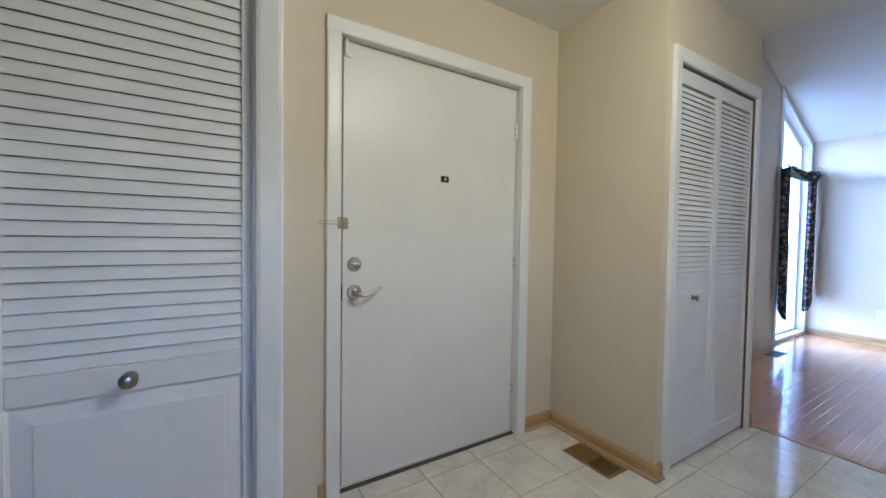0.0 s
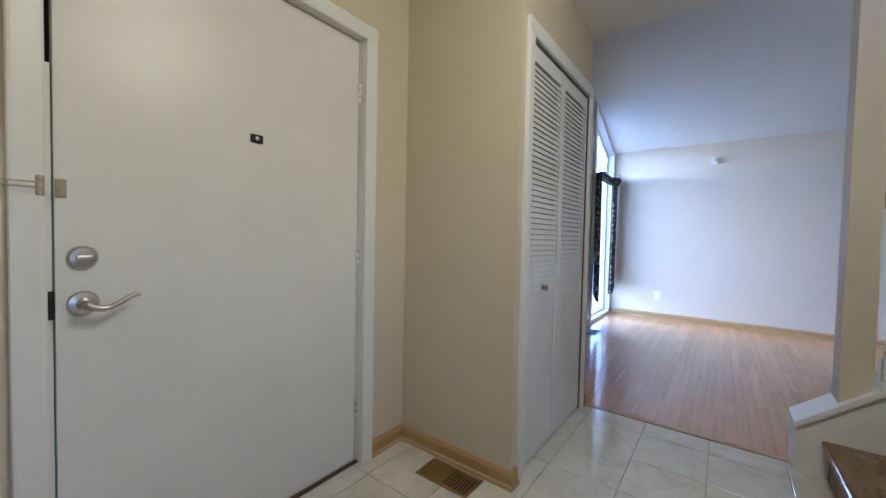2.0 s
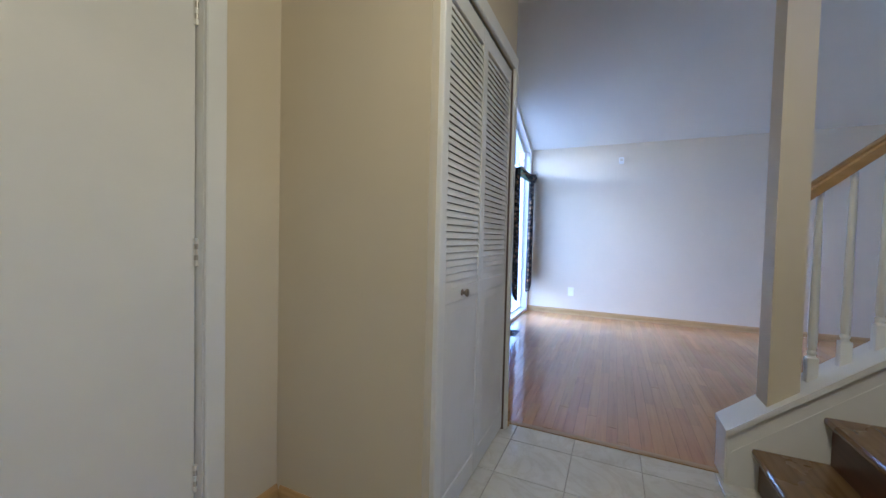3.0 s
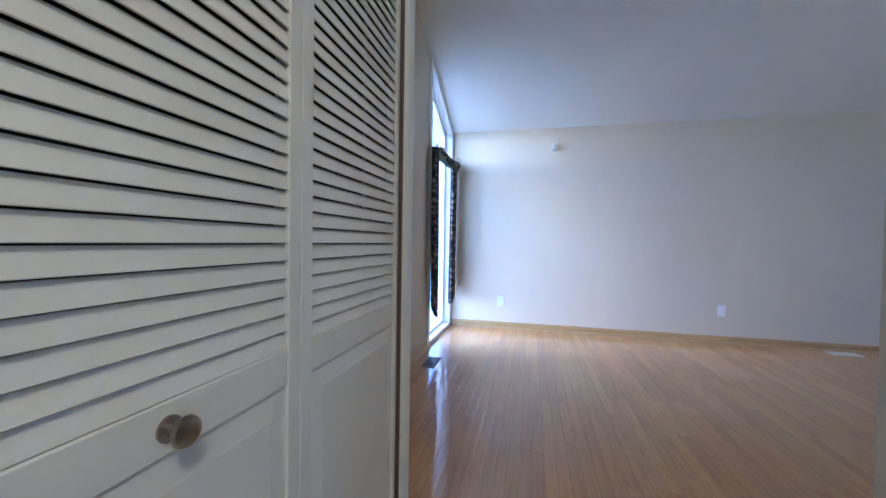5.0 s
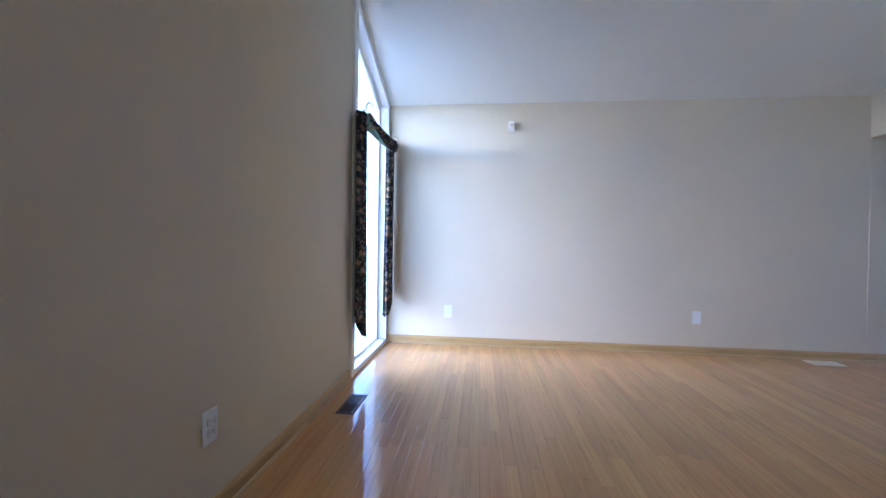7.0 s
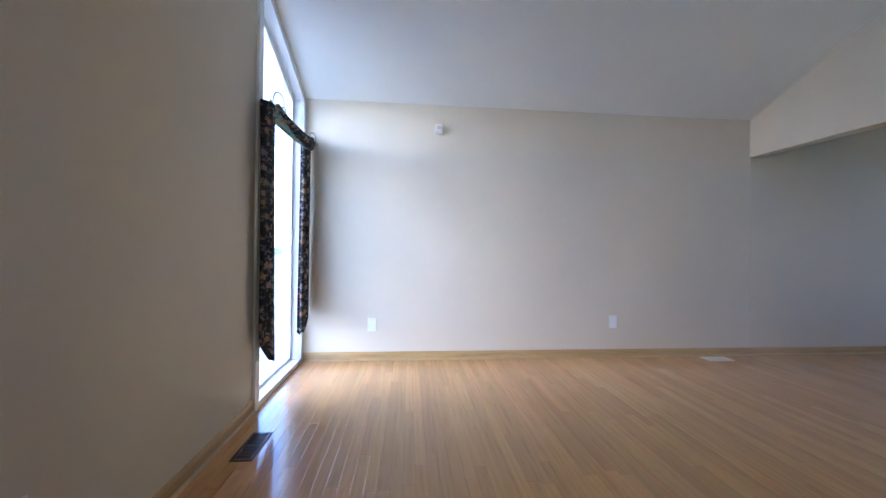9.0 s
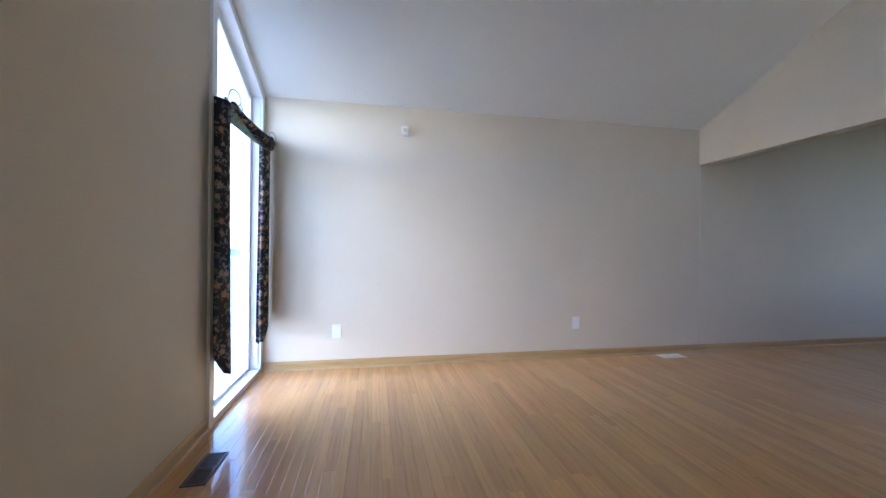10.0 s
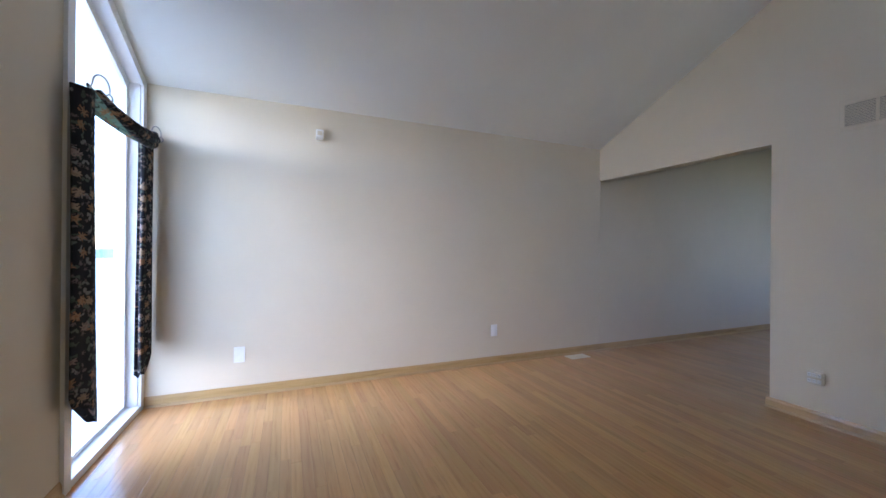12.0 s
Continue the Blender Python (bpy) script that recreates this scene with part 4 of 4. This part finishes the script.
def wall_plate(name, at, face, w, h, label, kind):
    """A cover plate on a wall. face is 'x' (looks to -x), 'y' (looks to -y)."""
    p = empty(name, at, label, "wall plate", "wall plates")

    def put(n, bm, mat, lab=""):
        if face == "x":
            bm.transform(Matrix.Rotation(radians(-90), 4, "Z"))
        return part(n, bm, mat, p, lab)
    put("plate", box_bm((-w / 2, -0.006, -h / 2), (w / 2, 0, h / 2), 0.0025, 2), PLASTIC)
    if kind == "duplex":
        for dz in (-0.020, 0.020):
            put("socket", box_bm((-0.017, -0.0085, dz - 0.014), (0.017, -0.006, dz + 0.014), 0.004, 2), PLASTIC)
            for dx in (-0.0065, 0.0065):
                put("slot", box_bm((dx - 0.001, -0.0090, dz - 0.003), (dx + 0.001, -0.0084, dz + 0.006)), GREY_SLOT)
    elif kind == "rocker":
        put("insert", box_bm((-0.0165, -0.0085, -0.033), (0.0165, -0.006, 0.033), 0.002), PLASTIC, "raised square insert")
    for dz in ((-0.042, 0.042) if kind != "duplex" else (0.0,)):
        put("screw", lathe([(0.003, -0.006), (0.003, -0.0075)], 8, "y", (0, 0, dz)), PLASTIC)
    return p


wall_plate("blank_plate", (FAR_X, 2.275, 0.337), "x", 0.080, 0.126, "white blank cover plate low on the beige wall", "blank")
wall_plate("outlet_plate", (FAR_X, -0.112, 0.355), "x", 0.078, 0.124, "white electrical outlet low on the beige wall", "rocker")
wall_plate("outlet_plate", (6.512, FRONT_Y, 0.350), "y", 0.074, 0.122, "white outlet plate low beside the window wall", "duplex")


def motion_sensor():
    m = empty("motion_sensor", (FAR_X, 1.668, 2.207), "small white alarm sensor high on the wall", "sensor")
    bm = prism([(0, -0.044), (-0.022, -0.044), (-0.040, -0.028), (-0.046, 0.012), (-0.038, 0.040), (-0.010, 0.046), (0, 0.046)], "y", -0.031, 0.031)
    bmesh.ops.bevel(bm, geom=list(bm.edges), offset=0.004, segments=2, affect="EDGES")
    part("housing", bm, PLASTIC, m)
    part("sensor_lens", box_bm((-0.0475, -0.020, -0.012), (-0.043, 0.020, 0.022), 0.002), ALMOND, m, "ribbed pale lens window")


motion_sensor()


def outlet_tap():
    o = empty("outlet_tap", (7.028, GABLE_Y, 0.320), "almond six-socket outlet tap on the wall", "outlet")
    bm = box_bm((-0.046, 0.004, -0.045), (0.046, 0.036, 0.045), 0.008, 3)
    part("body", bm, ALMOND, o)
    for ix in (-0.027, 0.0, 0.027):
        for iz in (-0.021, 0.021):
            f = part("socket", box_bm((ix - 0.011, 0.036, iz - 0.014), (ix + 0.011, 0.0378, iz + 0.014), 0.001), PLASTIC, o)
            for dx in (-0.004, 0.004):
                part("slot", box_bm((ix + dx - 0.001, 0.0376, iz - 0.002), (ix + dx + 0.001, 0.0386, iz + 0.007)), GREY_SLOT, f)
            part("slot", lathe([(0.002, 0.0376), (0.002, 0.0386)], 8, "y", (ix, 0, iz - 0.007)), GREY_SLOT, f)
    part("wall_box", box_bm((-0.036, 0.0, -0.058), (0.036, 0.005, 0.058), 0.002), ALMOND, o)


outlet_tap()


def return_grille():
    """A long wall grille in three bays of fine louvres."""
    g = empty("return_grille", (6.66, GABLE_Y, 2.14), "painted return air grille with three louvred bays", "air grille")
    x0, x1, h = -0.26, 0.26, 0.105
    part("frame", box_bm((x0, 0, -h), (x1, 0.006, -h + 0.030), 0.002), BEIGE, g)
    part("frame", box_bm((x0, 0, h - 0.030), (x1, 0.006, h), 0.002), BEIGE, g)
    part("frame", box_bm((x0, 0, -h + 0.030), (x0 + 0.026, 0.006, h - 0.030), 0.002), BEIGE, g)
    part("frame", box_bm((x1 - 0.026, 0, -h + 0.030), (x1, 0.006, h - 0.030), 0.002), BEIGE, g)
    part("backing", box_bm((x0 + 0.02, -0.02, -h + 0.02), (x1 - 0.02, 0.0005, h - 0.02)), GREY_SLOT, g)
    bay = (x1 - x0 - 0.052 - 2 * 0.016) / 3
    me = mesh_of("slat", prism([(0.0006, -0.004), (0.0050, -0.0055), (0.0056, -0.0045), (0.0012, 0.0030)], "x", 0, bay), BEIGE)
    n = 15
    for b2 in range(3):
        xs = x0 + 0.026 + b2 * (bay + 0.016)
        if b2:
            part("divider", box_bm((xs - 0.016, 0, -h + 0.030), (xs, 0.006, h - 0.030), 0.001), BEIGE, g)
        for i in range(n):
            o = new("slat", me)
            o.parent = g
            o.location = (xs, 0, -h + 0.036 + i * (2 * h - 0.068) / (n - 1))


return_grille()


def floor_register(name, cx, cy, lx, ly, mat, label, rows, across, open_from=0.0, rim=0.018):
    """A floor grille of parallel bars. across: bars run along this axis."""
    g = empty(name, (cx, cy, 0), label, "floor vent", "floor registers")
    hx, hy = lx / 2, ly / 2
    z = 0.006
    for a, b2, c, d in ((-hx, hx, -hy, -hy + rim), (-hx, hx, hy - rim, hy), (-hx, -hx + rim, -hy + rim, hy - rim), (hx - rim, hx, -hy + rim, hy - rim)):
        part("rim", box_bm((a, c, 0), (b2, d, z), 0.0015), mat, g)
    # shallow black plate; its colour gives the shade of a duct
    part("well", box_bm((-hx + rim * 0.5, -hy + rim * 0.5, -0.004), (hx - rim * 0.5, hy - rim * 0.5, 0.0012)), DARK, g, "black plate for the unlit duct")
    long_x = lx > ly
    span = (lx if long_x else ly) - 2 * rim
    wide = (ly if long_x else lx) - 2 * rim
    step = span / rows
    lanes = 2 if across == 2 else 1
    for i in range(rows + 1):
        u = -span / 2 + i * step
        w = step * 0.24
        a, b2 = max(u - w, -span / 2), min(u + w, span / 2)
        if long_x:
            bar = box_bm((a, -wide / 2, 0.001), (b2, wide / 2, z - 0.001))
        else:
            bar = box_bm((-wide / 2, a, 0.001), (wide / 2, b2, z - 0.001))
        part("bar", bar, mat, g)
    if lanes == 2:
        if long_x:
            part("bar", box_bm((-0.008, -wide / 2, 0.001), (0.008, wide / 2, z - 0.0005)), mat, g)
        else:
            part("bar", box_bm((-wide / 2, -0.008, 0.001), (wide / 2, 0.008, z - 0.0005)), mat, g)
    if open_from > 0:
        if long_x:
            part("damper", box_bm((-span / 2, -wide / 2, 0.0016), (-span / 2 + span * open_from, wide / 2, 0.0036)), mat, g, "closed damper half")
        else:
            part("damper", box_bm((-wide / 2, span / 2 - span * open_from, 0.0016), (wide / 2, span / 2, 0.0036)), mat, g, "closed damper half")
    return g


floor_register("floor_register", 4.268, 2.515, 0.150, 0.285, BRONZE_VENT, "brass floor register in the marble tile", 16, 1, 0.5)
floor_register("floor_register", 7.545, 2.750, 0.285, 0.110, BROWN_VENT, "brown metal floor register beside the window", 18, 2)
floor_register("floor_register", 8.930, -1.140, 0.135, 0.265, CREAM_VENT, "cream floor register by the far wall", 20, 1, 0.999)

# foyer ceiling lamp above the walker
cl = empty("ceiling_lamp", (3.65, 1.35, LOW), "flush frosted glass ceiling lamp in the foyer", "lamp")
part("canopy", lathe([(0.150, -0.001), (0.150, -0.018), (0.140, -0.024)], 32, "z"), NICKEL, cl, "", True)
part("shade", lathe([(0.138, -0.024), (0.132, -0.050), (0.105, -0.080), (0.060, -0.098), (0.010, -0.104)], 32, "z"), LAMP_GLASS, cl, "frosted glass dome", True)

# wooden edge between tile and oak
setting("floor_edge", box_bm((EDGE_X - 0.012, 0.98, -0.004), (EDGE_X + 0.030, CLOSET_Y, 0.004), 0.0015), OAK_Y, "oak reducer strip between tile and oak floor", "trim")

# ---- marble tiles ----
TILE_X, TILE_Y, TX0, TY0 = 0.3085, 0.316, 5.285, 1.875


def tile_mesh(w, d):
    g = 0.0017
    return mesh_of("tile", box_bm((g, g, -0.008), (w - g, d - g, 0.0), 0.0012), MARBLE)


_tiles = {}
for i in range(-1, 15):
    xb = TX0 + TILE_X if i == -1 else TX0 - TILE_X * i
    xa = TX0 if i == -1 else xb - TILE_X
    xb = min(xb, EDGE_X - 0.012)
    for j in range(-10, 4):
        ya, yb = TY0 + TILE_Y * j, TY0 + TILE_Y * (j + 1)
        yb = min(yb, FRONT_Y + 0.03)
        if yb - ya < 0.03 or xb - xa < 0.03:
            continue
        key = (round(xb - xa, 3), round(yb - ya, 3))
        if key not in _tiles:
            _tiles[key] = tile_mesh(*key)
        o = new("tile", _tiles[key])
        o.parent = floor_tile
        o.location = (xa, ya, random.uniform(-0.0006, 0.0004))

# ---- oak strip floor ----
PLANK = 0.0572
_w = PLANK - 0.0004
_unit = mesh_of("plank", prism([(0.0002, -0.012), (0.0002, -0.0004), (0.0008, -0.00005), (0.010, 0.0), (_w - 0.010, 0.0), (_w - 0.0008, -0.00005), (_w, -0.0004), (_w, -0.012)], "x", 0.0, 1.0), OAK_PLANK)
rng = random.Random(11)
X0, X1 = EDGE_X + 0.022, FAR_X
rows = int((FRONT_Y + 5.6) / PLANK)
verts, faces = [], []
placed = 0
for r in range(rows):
    y = FRONT_Y - (r + 1) * PLANK
    near = y > -0.35
    xa = X0 if y > GABLE_Y else 6.0
    x = xa - rng.uniform(0.0, 0.7)
    while x < X1:
        ln = rng.choice((0.42, 0.55, 0.7, 0.85, 1.0, 1.25, 1.5)) * rng.uniform(0.9, 1.1)
        a, b2 = max(x, xa), min(x + ln, X1)
        x += ln
        if b2 - a < 0.02:
            continue
        dz = rng.uniform(-0.0004, 0.0003)
        if near and placed < 300:
            o = new("plank", _unit)
            o.parent = floor_oak
            o.location = (a + 0.0004, y, dz)
            o.scale = (b2 - a - 0.0008, 1, 1)
            o.rotation_euler = (rng.gauss(0, 0.0030), 0, 0)
            placed += 1
        else:
            k = len(verts)
            p, q = (a + 0.0004, y + 0.0004), (b2 - 0.0004, y + PLANK - 0.0004)
            tip = rng.gauss(0, 0.0030) * PLANK
            for zz, t2 in ((-0.012, 0.0), (dz, tip)):
                verts += [(p[0], p[1], zz), (q[0], p[1], zz), (q[0], q[1], zz + t2), (p[0], q[1], zz + t2)]
            faces += [tuple(k + n for n in f) for f in ((4, 5, 6, 7), (0, 1, 5, 4), (1, 2, 6, 5), (2, 3, 7, 6), (3, 0, 4, 7))]
me = bpy.data.meshes.new("planks")
me.from_pydata(verts, [], faces)
me.materials.append(OAK_FAR)
far_planks = new("planks", me)
far_planks.parent = floor_oak
tagged(far_planks, "oak floor strips farther off", "", "", "stuff")
